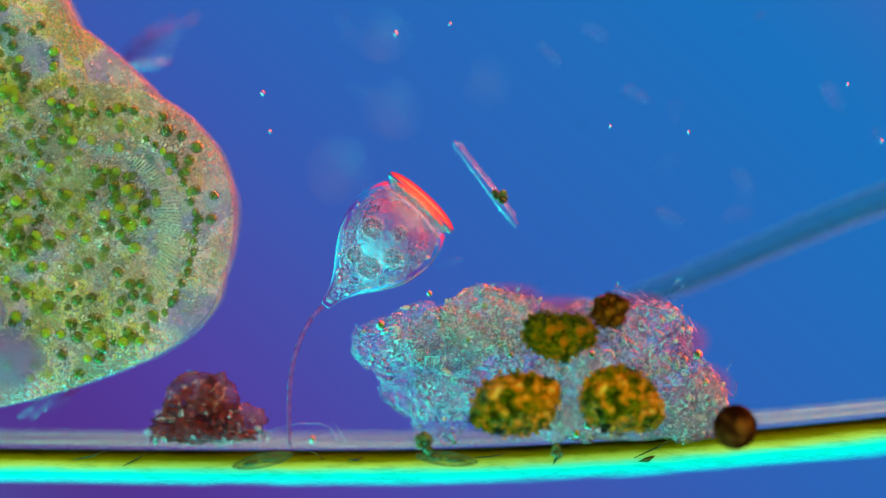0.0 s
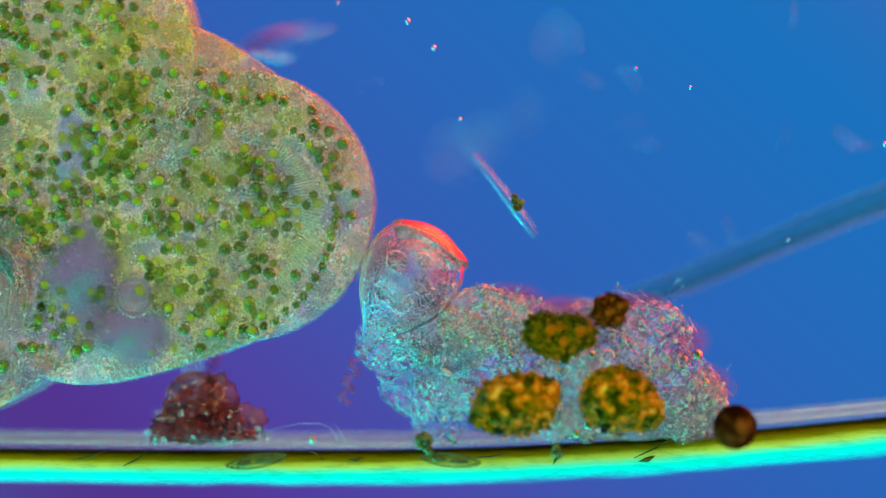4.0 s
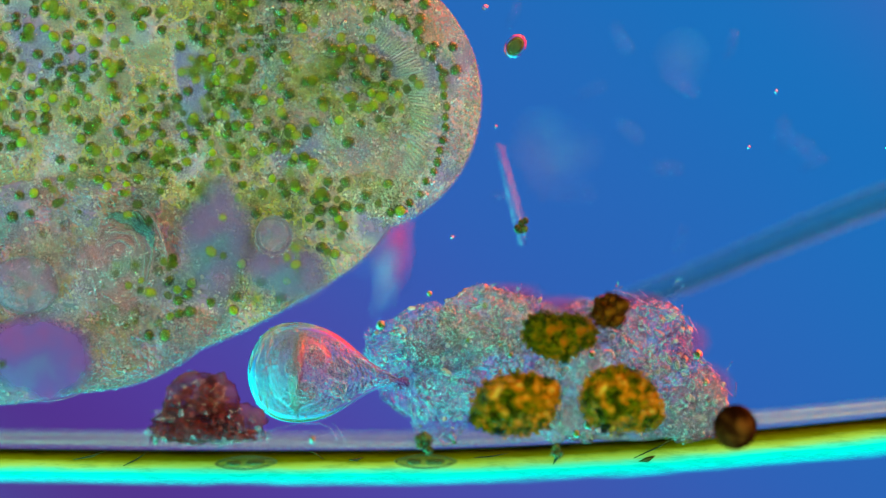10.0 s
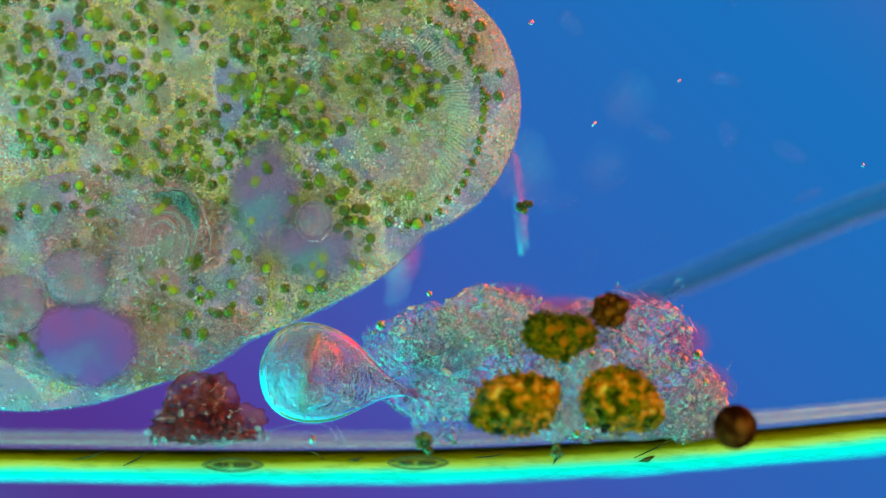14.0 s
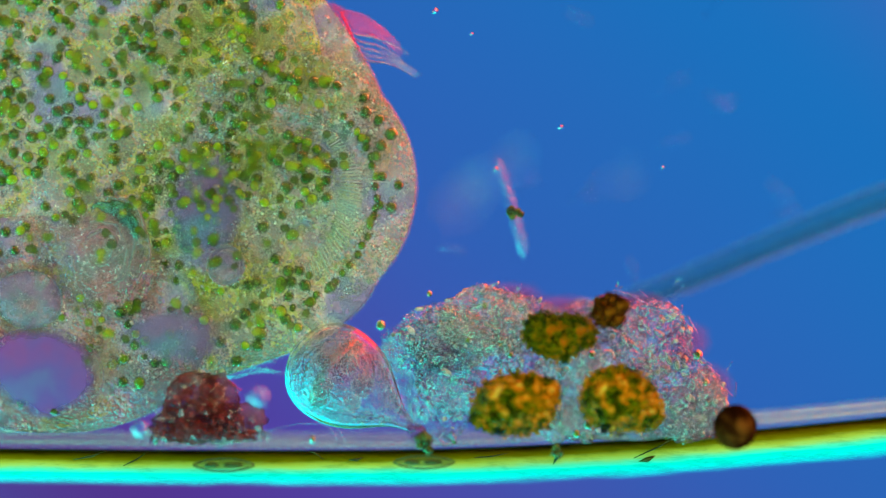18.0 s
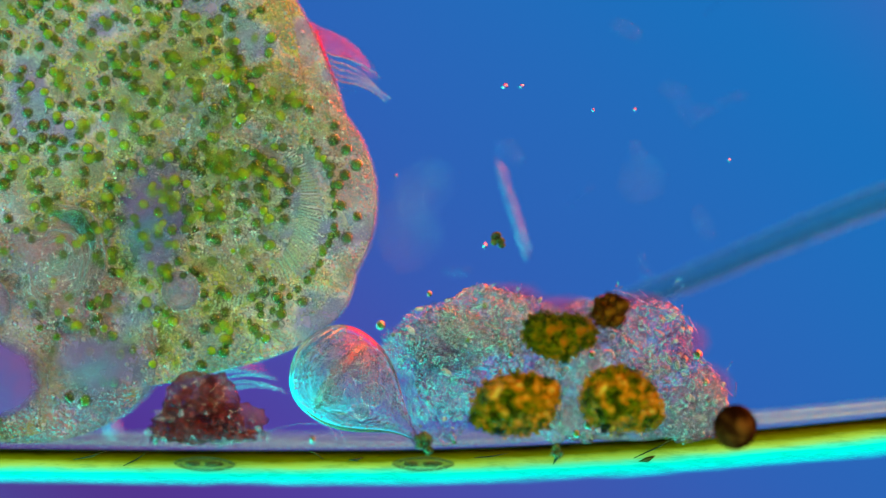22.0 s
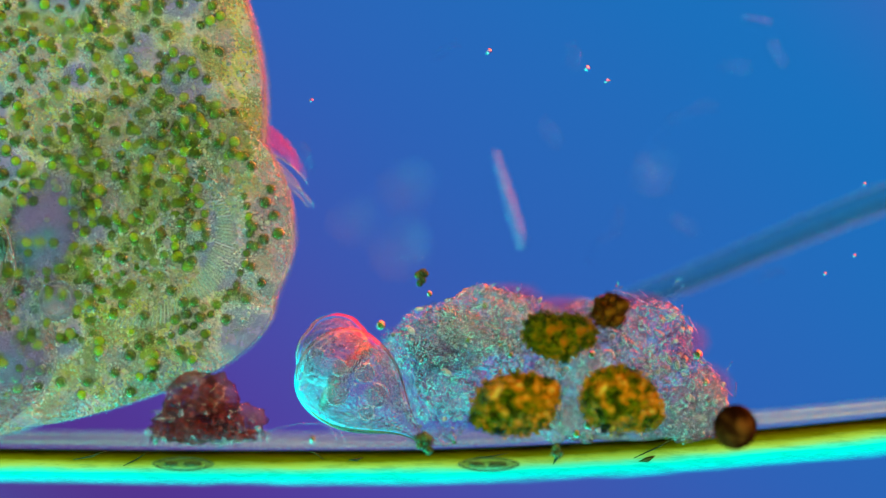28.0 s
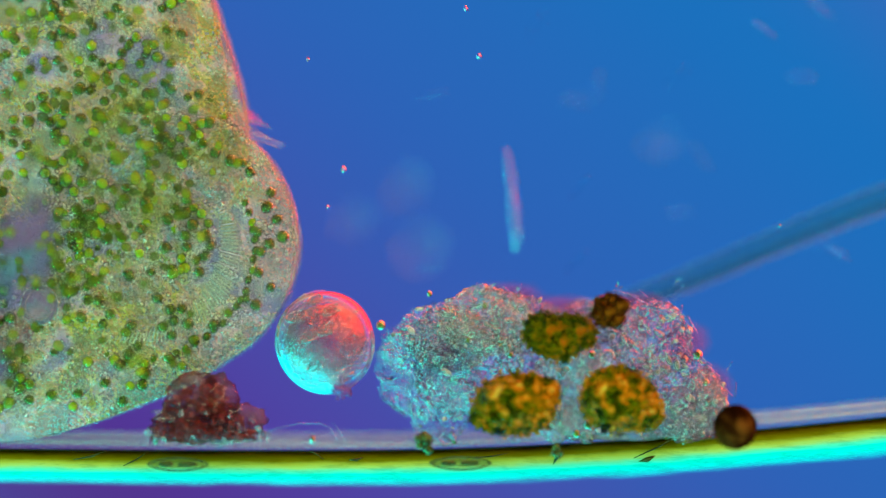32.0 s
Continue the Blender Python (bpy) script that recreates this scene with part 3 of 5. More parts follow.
def ciliate():
    root = thing("ciliate", (0, 0, 0), "large swimming trumpet ciliate filled with green algae", "ciliate")
    head = body_piece(root, "head", "head", "rounded head with a striped band of membranelles")
    trunk = body_piece(root, "trunk", "trunk", "broad granular trunk crowded with algae")
    lobe = body_piece(root, "lobe", "hind_lobe", "hind lobe with large clear vacuoles")
    belly = body_piece(root, "belly", "belly", "granular belly under the trunk")
    body_piece(root, "shoulder", "shoulder", "granular shoulder between trunk and head")
    alga_me = walled_alga()
    counts = {"head": 62, "trunk": 165, "lobe": 24, "belly": 40, "shoulder": 40}
    grit = {"head": 1700, "trunk": 3000, "lobe": 600, "belly": 1000, "shoulder": 700}
    far = {"head": 40, "trunk": 330, "lobe": 6, "belly": 36, "shoulder": 40}
    for name, ob in CHUNKS.items():
        a, d, b = SIZE[name]
        seeds = []
        for k in range(max(8, counts[name] // 5)):
            while True:
                px, py = rng.uniform(-a, a), rng.uniform(-b, b)
                if name == "trunk" and (px < -130 or py > 300):
                    continue
                if (px / a) ** 2 + (py / b) ** 2 < 0.8:
                    break
            seeds.append((px, py))

        def spot(spread):
            while True:
                sx, sy = rng.choice(seeds)
                px, py = sx + rng.gauss(0, spread), sy + rng.gauss(0, spread)
                q = (px / a) ** 2 + (py / b) ** 2
                if name == "head" and px > -20 and 0.15 < q < 0.5:
                    continue
                if q < (0.90 if name == "head" else 0.86) and not (name == "lobe" and q < 0.45):
                    return px, py

        taken = []

        def lone(spread, gap):
            """A spot that keeps its distance from the cells already placed."""
            for k in range(40):
                px, py = spot(spread)
                if all((px - x) ** 2 + (py - y) ** 2 > gap * gap for x, y in taken):
                    break
            taken.append((px, py))
            return px, py

        for k in range(counts[name]):
            px, py = lone(44, 19)
            r = rng.uniform(9.0, 11.6) * U
            c = front(name, px, py, rng.choice((-0.012, -0.008, -0.004, 0.0)))
            part("alga", alga_me, ALGA, ob, m=Matrix.Translation(c) @ pose(0, 0, 0, rng.uniform(0, 90), rng.uniform(0, 180), 0) @ Matrix.Diagonal((r, r, r * rng.uniform(1.0, 1.2), 1)))
        items2 = []
        for k in range(int(counts[name] * (1.8 if name == "trunk" else 0.4))):
            px, py = lone(50, 16)
            r = rng.uniform(7.0, 9.4) * U
            items2.append((front(name, px, py, rng.choice((-0.010, -0.005, 0.0))), (r, r, r * rng.uniform(1, 1.2)), rng.uniform(0, 3)))
        tagged(part("alga_crowd", many_balls("alga_crowd", items2, ALGA_ALL, 2), ALGA_ALL, ob, "crowded round green algae"), kind="stuff")
        walls = [(c, tuple(v * 1.14 for v in r), turn) for c, r, turn in items2]
        tagged(part("cell_casing", many_balls("cell_casing", walls, CELL_WALL, 2), CELL_WALL, ob, "clear walls of the crowded algae"), kind="stuff")
        # algae under the near skin, well before the plane that is sharp
        items = []
        for k in range(far[name]):
            px, py = spot(60)
            if (px / a) ** 2 + (py / b) ** 2 > 0.7 or (name == "trunk" and (px < -140 or py > 240)):
                continue
            r = rng.uniform(6.0, 9.0) * U
            items.append((front(name, px, py, -rng.choice((0.10, 0.16, 0.24, 0.36, 0.50))), (r, r, r * rng.uniform(1, 1.3)), rng.uniform(0, 3)))
        tagged(part("near_crowd", many_balls("near_crowd", items, ALGA_FAR, True), ALGA_FAR, ob, "blurred yellow-green algae under the near skin"), kind="stuff")
        items3, items4 = [], []
        for k in range(grit[name]):
            ang, q = rng.uniform(0, 6.283), math.sqrt(rng.random()) * 0.985
            if name == "trunk" and math.cos(ang) * q < -0.25:
                continue
            r = rng.choice((1.8, 2.3, 2.8, 3.3, 4.0)) * U
            if k % 5 < 3:
                if noise.noise(Vector((a * q * math.cos(ang) / 75, b * q * math.sin(ang) / 75, a))) < -0.02:
                    continue
                r *= 1.25
            (items4 if k % 5 < 3 else items3).append((front(name, a * q * math.cos(ang), b * q * math.sin(ang), -r * rng.uniform(0.1, 0.5)), (r, r, r * rng.uniform(1.0, 1.5)), rng.uniform(0, 3)))
        for k in range(grit[name] // 4):
            # beads under the skin along the edge
            ang, q = rng.uniform(0, 6.283), 1.0 - abs(rng.gauss(0, 0.03))
            r = rng.uniform(1.5, 2.6) * U
            items3.append((front(name, a * q * math.cos(ang), b * q * math.sin(ang), -r * 0.3), (r, r, r), 0))
        tagged(part("granulation", many_balls("granulation", items3, GRAIN), GRAIN, ob, "fine pale granules"), kind="stuff")
        tagged(part("clear_granulation", many_balls("clear_granulation", items4, BEAD), BEAD, ob, "fine glinting clear granules"), kind="stuff")
    # the band of membranelles and the row of algae beside it
    def band(s):
        ang = radians(-66 + 148 * s)
        rr = 124 + 62 * s ** 3
        return rr * math.cos(ang), rr * math.sin(ang) + 4, ang
    bar = ball(1, 1, 1, 2)
    bar_me = link_mesh("membranelle", bar, BAND)
    for k in range(58):
        px, py, ang = band(k / 57)
        c = front("head", px, py, -0.0095)
        part("membranelle", bar_me, BAND, head, m=Matrix.Translation(c) @ pose(0, 0, 0, 0, math.degrees(ang) + 8, 0) @ Matrix.Diagonal((24 * U * math.sin(0.35 + 2.5 * k / 57), 0.003, 1.25 * U, 1)))
    bm = bmesh.new()
    edge = []
    for k in range(61):
        px, py, ang = band(k / 60)
        w = 31 * math.sin(0.3 + 2.6 * k / 60)
        edge.append([bm.verts.new(front("head", px + o * w * math.cos(ang), py + o * w * math.sin(ang), -0.008 + 0.02 * o * o)) for o in (-1, -0.6, -0.2, 0.2, 0.6, 1)])
    for u, v in zip(edge, edge[1:]):
        for j in range(5):
            bm.faces.new((u[j], u[j + 1], v[j + 1], v[j]))
    bmesh.ops.solidify(bm, geom=bm.faces[:], thickness=0.004)
    bmesh.ops.recalc_face_normals(bm, faces=bm.faces[:])
    part("oral_ribbon", bm, RIBBON, head, "pale green ribbon under the membranelles")
    for k in range(25):
        px, py, ang = band(0.02 + 0.96 * k / 24 + rng.uniform(-0.006, 0.006))
        g = min(1 + 42 / math.hypot(px, py) + rng.uniform(-0.02, 0.02), 214 / math.hypot(px, py))
        r = rng.uniform(6.5, 8.0) * U
        part("alga", alga_me, ALGA, head, m=Matrix.Translation(front("head", px * g, py * g, -0.003)) @ Matrix.Diagonal((r, r, r * 1.15, 1)))
    # the tuft of cilia standing off the body where the band begins
    for count, lab in ((9, "fan of long curved cilia"), (7, "short fan of curved cilia below the head")):
        tuft = part("oral_tuft", link_mesh("oral_tuft", tube([(-44 * U, 0, 50 * U), (-26 * U, 0, 10 * U), (-4 * U, 0, -40 * U)], 2 * U, 8), CILIA), CILIA, root, lab)
        CHUNKS_TUFT.append(tuft)
        for k in range(count):
            bx, by = -40 + 6.2 * k, -56 + 11.6 * k
            dx, dy = 84 + 8 * math.sin(k * 2.1), 30 + 16 * (1 - k / 9) + 4 * math.sin(k * 1.3)
            pts = []
            for t in (-0.3, 0, 0.2, 0.4, 0.6, 0.8, 1):
                bulge = 14 * (1 - t) * max(t, 0) * 2
                pts.append(((bx + dx * t + 0.4 * bulge) * U, 0.03 * (k % 4), -(by + dy * t - bulge) * U))
            far_side = k < count // 2
            wide = 0.0052 if far_side else 0.0030
            part("cilium", tube([(x, y + (0.22 if far_side else 0.0), z) for x, y, z in pts], [wide * w for w in (1, 1, 1, 0.95, 0.85, 0.65, 0.3)], 6), CILIA if far_side else GLINT, tuft, "blurred magenta cilium" if far_side else "")
    # gullet: nested coils on a shallow rosy cushion
    gul = part("gullet", ball(105 * U, 0.03, 122 * U, 4, 0.10, 1.6, 4.0), ROSE, root, "rosy spiral gullet of nested clear coils")
    for k, (r, a0, a1, th) in enumerate(((84, -118, -28, 11), (96, -130, 40, 2.2), (72, -60, 70, 2.5), (58, -150, -20, 3), (45, -60, 90, 2), (38, -170, -20, 4), (24, -60, 130, 2.2), (74, 100, 190, 2), (60, 60, 150, 2.2))):
        pts, rad = [], []
        for j in range(21):
            t = radians(a0 + (a1 - a0) * j / 20)
            rr = r * (1 - 0.12 * j / 20 + 0.03 * math.sin(j * 0.9 + k))
            q = min(1.0, rr / 105)
            pts.append(((6 * math.sin(k * 2.0) + rr * 0.82 * math.cos(t)) * U, -0.03 * math.sqrt(1 - 0.9 * q * q) - 0.002, -(5 * math.cos(k * 1.7) + rr * 1.08 * math.sin(t)) * U))
            rad.append(1.1 * th * U * (0.15 + math.sin(math.pi * j / 20)))
        part("gullet_ring", tube(pts, rad, 8), CRESCENT if k == 0 else COIL, gul, "smooth cyan crescent of the gullet" if k == 0 else "curved clear ring of the gullet")
    specks = []
    for j in range(170):
        t, q = rng.uniform(0, 6.283), math.sqrt(rng.random())
        r = rng.choice((1.4, 1.8, 2.4, 3.0)) * U
        specks.append(((88 * q * U * math.cos(t), -0.03 * math.sqrt(1 - 0.8 * q * q) - 0.003, 104 * q * U * math.sin(t)), (r, r, r * rng.uniform(1, 2)), rng.uniform(0, 3)))
    tagged(part("granulation", many_balls("granulation", specks, BEAD, 1), BEAD, gul, "glinting granules in the gullet"), kind="stuff")
    CHUNKS_INNER["gullet"] = gul
    # a small vacuole with a double beaded ring
    small = part("small_vacuole", ball(31 * U, 0.02, 33 * U, 4, 0.04, 1.5, 2.0), VAC_PALE, root, "small clear vacuole with a beaded ring")
    for k in range(2):
        rim = [((32 - 8 * k) * U * math.cos(t), -0.012 - 0.004 * k, (34 - 8 * k) * U * math.sin(t)) for t in (2 * math.pi * j / 30 for j in range(31))]
        part("vacuole_ring", tube(rim, (1.6 - 0.6 * k) * U, 8), COIL, small, "pale ring of a small vacuole")
    beads = [((34 * U * math.cos(t), -0.015, 36 * U * math.sin(t)), (2.2 * U,) * 3, 0) for t in (rng.uniform(0, 6.283) for j in range(22))]
    tagged(part("ring_beads", many_balls("ring_beads", beads, BEAD, 1), BEAD, small, "glinting beads round the vacuole"), kind="stuff")
    CHUNKS_INNER["small_vacuole"] = small
    # vacuoles and clear pools of fluid
    for key, rx, rz, mat, lab in (("violet", 104, 76, VAC, "large clear vacuole painted in the violet of the field behind"), ("pale", 58, 50, VAC_PALE, "pale round vacuole"), ("other", 50, 52, VAC_PALE, "pale round vacuole beside a larger one"),
                                  ("pool", 88, 140, POOL, "smooth clear lilac pool of fluid"), ("low_pool", 110, 76, POOL, "smooth clear lilac pool of fluid near the skin")):
        vac = part("vacuole" if "pool" not in key else "fluid_pool", ball(rx * U, 0.03, rz * U, 4, 0.10, 1.3, rx), mat, root, lab)
        if "pool" not in key:
            rim = [(rx * 1.0 * U * math.cos(t), -0.006, rz * 1.0 * U * math.sin(t)) for t in (2 * math.pi * k / 36 for k in range(37))]
            part("rim", tube(rim, 0.9 * U, 8), VAC_RIM, vac, "thin rosy and cyan rim")
        CHUNKS_INNER[key] = vac
    return root


ciliate()


# ---- the bell animalcule on its stalk ----
def bell_animal():
    root = thing("bell_animalcule", at(0, 0), "clear blue bell-shaped animalcule with a red-rimmed mouth", "bell animalcule")
    prof = [(0, 0), (0, 9), (12, 11), (30, 16), (50, 27), (72, 44), (98, 64), (126, 79), (158, 87), (190, 88), (216, 81), (238, 65), (252, 43), (260, 20), (262, 0)]
    # smooth the profile
    zs = np.linspace(0, 1, 40)
    px = np.interp(zs, np.linspace(0, 1, len(prof)), [p[0] for p in prof])
    pr = np.interp(zs, np.linspace(0, 1, len(prof)), [p[1] for p in prof])
    for _ in range(2):
        px[1:-1] = (px[:-2] + 2 * px[1:-1] + px[2:]) / 4
        pr[1:-1] = (pr[:-2] + 2 * pr[1:-1] + pr[2:]) / 4
    bell = part("bell", lathe([((z - 140) * U, r * U) for z, r in zip(px, pr)], 56), SKIN, root)
    part("plasm", lathe([((z - 140) * U, r * U) for z, r in zip(140 + (px - 140) * 0.94, pr * 0.91)], 56), BELL, bell, "granular bluish inner plasm")
    for x, z, r in ((-30, 16, 16), (10, 40, 12), (30, 2, 15), (12, -38, 18), (-22, -40, 12)):
        wide = float(np.interp(z + 140, px, pr)) * 0.97
        c = Vector((x * U, -math.sqrt(max(wide * wide - x * x, 100)) * U * 0.97, z * U))
        vac = part("food_vacuole", ball(r * U, r * U * 0.5, r * U, 3, 0.08, 2, x), FOODV, bell, "round food vacuole", Matrix.Translation(c))
        rim = [(r * 1.12 * U * math.cos(t), -r * 0.2 * U, r * 1.12 * U * math.sin(t)) for t in (2 * math.pi * k / 20 for k in range(21))]
        part("rim", tube(rim, 1.7 * U, 8), GLASSY, vac, "thin clear rim")
    for z in (226, 240):
        rr = float(np.interp(z, px, pr)) * 0.985
        fold = [(rr * U * math.cos(t), rr * U * math.sin(t), (z - 140 + 4 * math.sin(3 * t)) * U) for t in (2 * math.pi * k / 40 for k in range(41))]
        part("mouth_fold", tube(fold, 1.8 * U, 8), GLASSY, bell, "clear fold round the closed mouth")
    grains = []
    for k in range(220):
        z = rng.uniform(30, 250)
        a, rr = rng.uniform(0, 6.283), float(np.interp(z, px, pr)) * (0.94 if k % 4 else rng.uniform(0.3, 0.9))
        r = rng.choice((1.2, 1.5, 1.9, 2.4, 3.0)) * U
        grains.append(((rr * math.cos(a) * U, rr * math.sin(a) * U, (z - 140) * 0.95 * U), (r, r, r * rng.uniform(0.8, 1.6)), rng.uniform(0, 3)))
    tagged(part("granulation", many_balls("granulation", grains, BEAD, 1), BEAD, bell, "fine glinting granules in the bell"), kind="stuff")
    cap = [(-6, 0), (-6, 38), (-6, 64), (-4, 73), (1, 77), (7, 75), (13, 65), (18, 48), (21, 26), (22, 0)]
    lip = part("lip", lathe([(z * U, r * U) for z, r in cap], 48), LIP, root, "glossy red-orange domed ciliated lip")
    peri = part("peristome", ball(72 * U, 64 * U, 60 * U, 4, 0.06, 1.4, 3.0), SKIN, root, "rounded clear peristome pushed out of the mouth")
    part("peristome_plasm", ball(65 * U, 58 * U, 54 * U, 4, 0.06, 1.4, 3.0), BELL, peri, "granular plasm of the peristome")
    segs = []
    for k in range(10):
        segs.append(part("stalk_segment", tube([(0, 0, -14.5 * U), (0, 0, 14.5 * U)], 3.8 * U, 8), STALK, root))
    return root, bell, lip, peri, segs


BELL_ROOT, BELL_BODY, BELL_LIP, BELL_PERI, STALK_SEGS = bell_animal()
BELL_ROOT.matrix_basis = Matrix.Identity(4)


# ---- debris on the fibre ----
def floc(root, px, py, rx, rz, y, depth, mat, seed, grains, name="floc", shift=0.0):
    bm = ball(1, 1, 1, 5, 0.17, 2.4, seed, 0.03)
    for v in bm.verts:
        c = v.co
        q = min(1.0, abs(c.y) / max(c.length, 1e-6))
        w = noise.fractal(Vector((c.x * rx, c.z * rz, seed * 9)) / 13.0, 1.0, 2.0, 3)
        v.co = Vector((c.x * rx * U, math.copysign(dome(q), c.y) * depth + 0.016 * w * min(1.0, q * 5), c.z * rz * U))
    p = part(name, bm, mat, root, m=Matrix.Translation(at(px, py, y + shift)))
    items = []
    for k in range(int(grains * 0.6)):
        a, q = rng.uniform(0, 6.283), math.sqrt(rng.random()) * 1.0
        x, z = rx * q * math.cos(a), rz * q * math.sin(a)
        r = rng.choice((1.5, 2, 2.5, 3.5, 4.5, 6)) * U
        items.append(((x * U, -depth * dome(math.sqrt(max(0, 1 - q * q))) - rng.uniform(-0.004, 0.012), z * U), (r, r, r * rng.choice((1, 1, 1.3, 2))), rng.uniform(0, 3.14)))
    if items:
        arcs = []
        for k in range(max(8, int(rx * rz / 330))):
            a, q = rng.uniform(0, 6.283), math.sqrt(rng.random()) * 0.95
            cx, cz, turn, ln, bend = rx * q * math.cos(a), rz * q * math.sin(a), rng.uniform(0, 3.14), rng.uniform(8, 26), rng.uniform(-0.5, 0.5)
            pts = []
            for t in (-1, -0.5, 0, 0.5, 1):
                u, w = ln * t, ln * bend * (1 - t * t)
                x, z = cx + u * math.cos(turn) - w * math.sin(turn), cz + u * math.sin(turn) + w * math.cos(turn)
                pts.append((x * U, -depth * dome(math.sqrt(max(0.0, 1 - min(1, (x / rx) ** 2 + (z / rz) ** 2)))) - 0.008, z * U))
            arcs.append((pts, rng.uniform(0.9, 1.8) * U))
        tagged(part("wisp", many_tubes("wisp", arcs, NEEDLE), NEEDLE, p, "fine curved clear wisps"), kind="stuff")
        half = len(items) // 4
        tagged(part("grit", many_balls("grit", items[:half], GRAIN), GRAIN, p, "pale grains and tiny rods"), kind="stuff")
        tagged(part("clear_grit", many_balls("clear_grit", items[half:], DEBRIS_BEAD, 1), DEBRIS_BEAD, p, "glinting clear grains"), kind="stuff")
    return p


LOOSE = []


def debris_mound():
    root = thing("debris_mound", at(980, 780), "loose mound of clear granular debris on the fibre", "debris")
    root.matrix_basis = Matrix.Identity(4)
    for i, (px, py, rx, rz, y, d, mat, g) in enumerate((
            (690, 612, 66, 48, 0.12, 0.10, FLOC_CLEAR, 30), (745, 590, 62, 52, 0.10, 0.12, FLOC_CLEAR, 40), (860, 568, 82, 58, 0.12, 0.13, FLOC_PALE, 110),
            (780, 712, 58, 66, 0.10, 0.12, FLOC_CLEAR, 50), (830, 660, 95, 80, 0.16, 0.14, FLOC, 60), (1010, 690, 70, 90, 0.2, 0.14, FLOC_PALE, 60),
            (1150, 600, 72, 66, 0.14, 0.14, FLOC, 110), (1192, 700, 82, 74, 0.14, 0.14, FLOC, 120), (1120, 745, 160, 32, 0.12, 0.12, FLOC_PALE, 80), (970, 660, 90, 100, 0.3, 0.12, FLOC, 60), (1070, 620, 70, 90, 0.3, 0.12, FLOC, 60),
            (760, 655, 90, 85, 0.22, 0.12, FLOC_CLEAR, 50), (1230, 730, 60, 50, 0.1, 0.1, FLOC, 60), (925, 575, 70, 50, 0.2, 0.1, FLOC, 70), (795, 600, 70, 58, 0.12, 0.1, FLOC, 60), (1040, 570, 60, 40, 0.25, 0.1, FLOC, 50), (1243, 706, 42, 52, 0.16, 0.1, FLOC, 40))):
        p = floc(root, px, py, rx, rz, y, d, mat, i * 3.1, g, shift=-0.29 if px < 850 else -0.33)
        if i < 2:
            LOOSE.append((p, px, py, y - 0.29))
    # rosy fringe of the light painted round the upper edge, small clear rods and rings lying on the face
    for px, py, rx, rz in ((900, 526, 84, 32), (1000, 548, 76, 32), (1130, 545, 70, 34), (1212, 606, 56, 50), (1262, 690, 44, 56)):
        part("rosy_film", ball(rx * U, 0.03, rz * U, 4), RED_FRINGE, root, "blurred rosy fringe of the light painted on the edge of the debris", Matrix.Translation(at(px, py, -0.05)))
    rg = random.Random(17)
    rods, rings = [], []
    for k in range(150):
        x, z = rg.choice(((850, 580, 70, 45), (1150, 600, 55, 60), (1190, 690, 60, 50), (1010, 680, 40, 60), (800, 670, 60, 70), (1120, 560, 60, 30)))[:2]
        x, z = x + rg.gauss(0, 38), z + rg.gauss(0, 34)
        turn, ln = rg.choice((0.5, 0.9, 1.3)) + rg.gauss(0, 0.35), rg.uniform(3, 8)
        if k % 5:
            rods.append(([tuple(at(x + ln * t * math.cos(turn), z - ln * t * math.sin(turn), -0.385)) for t in (-1, -0.4, 0.4, 1)], rg.uniform(1.3, 2.4) * U))
        else:
            rr = rg.uniform(4, 7.5)
            rings.append(([tuple(at(x + rr * math.cos(t), z + rr * 0.8 * math.sin(t), -0.385)) for t in (2 * math.pi * j / 14 for j in range(15))], rg.uniform(1.0, 1.5) * U))
    tagged(part("rod", many_tubes("rod", rods, GLINT), GLINT, root, "short glinting clear rods"), kind="stuff")
    tagged(part("ring", many_tubes("ring", rings, GLINT), GLINT, root, "small glinting rings"), kind="stuff")
    return root


debris_mound()


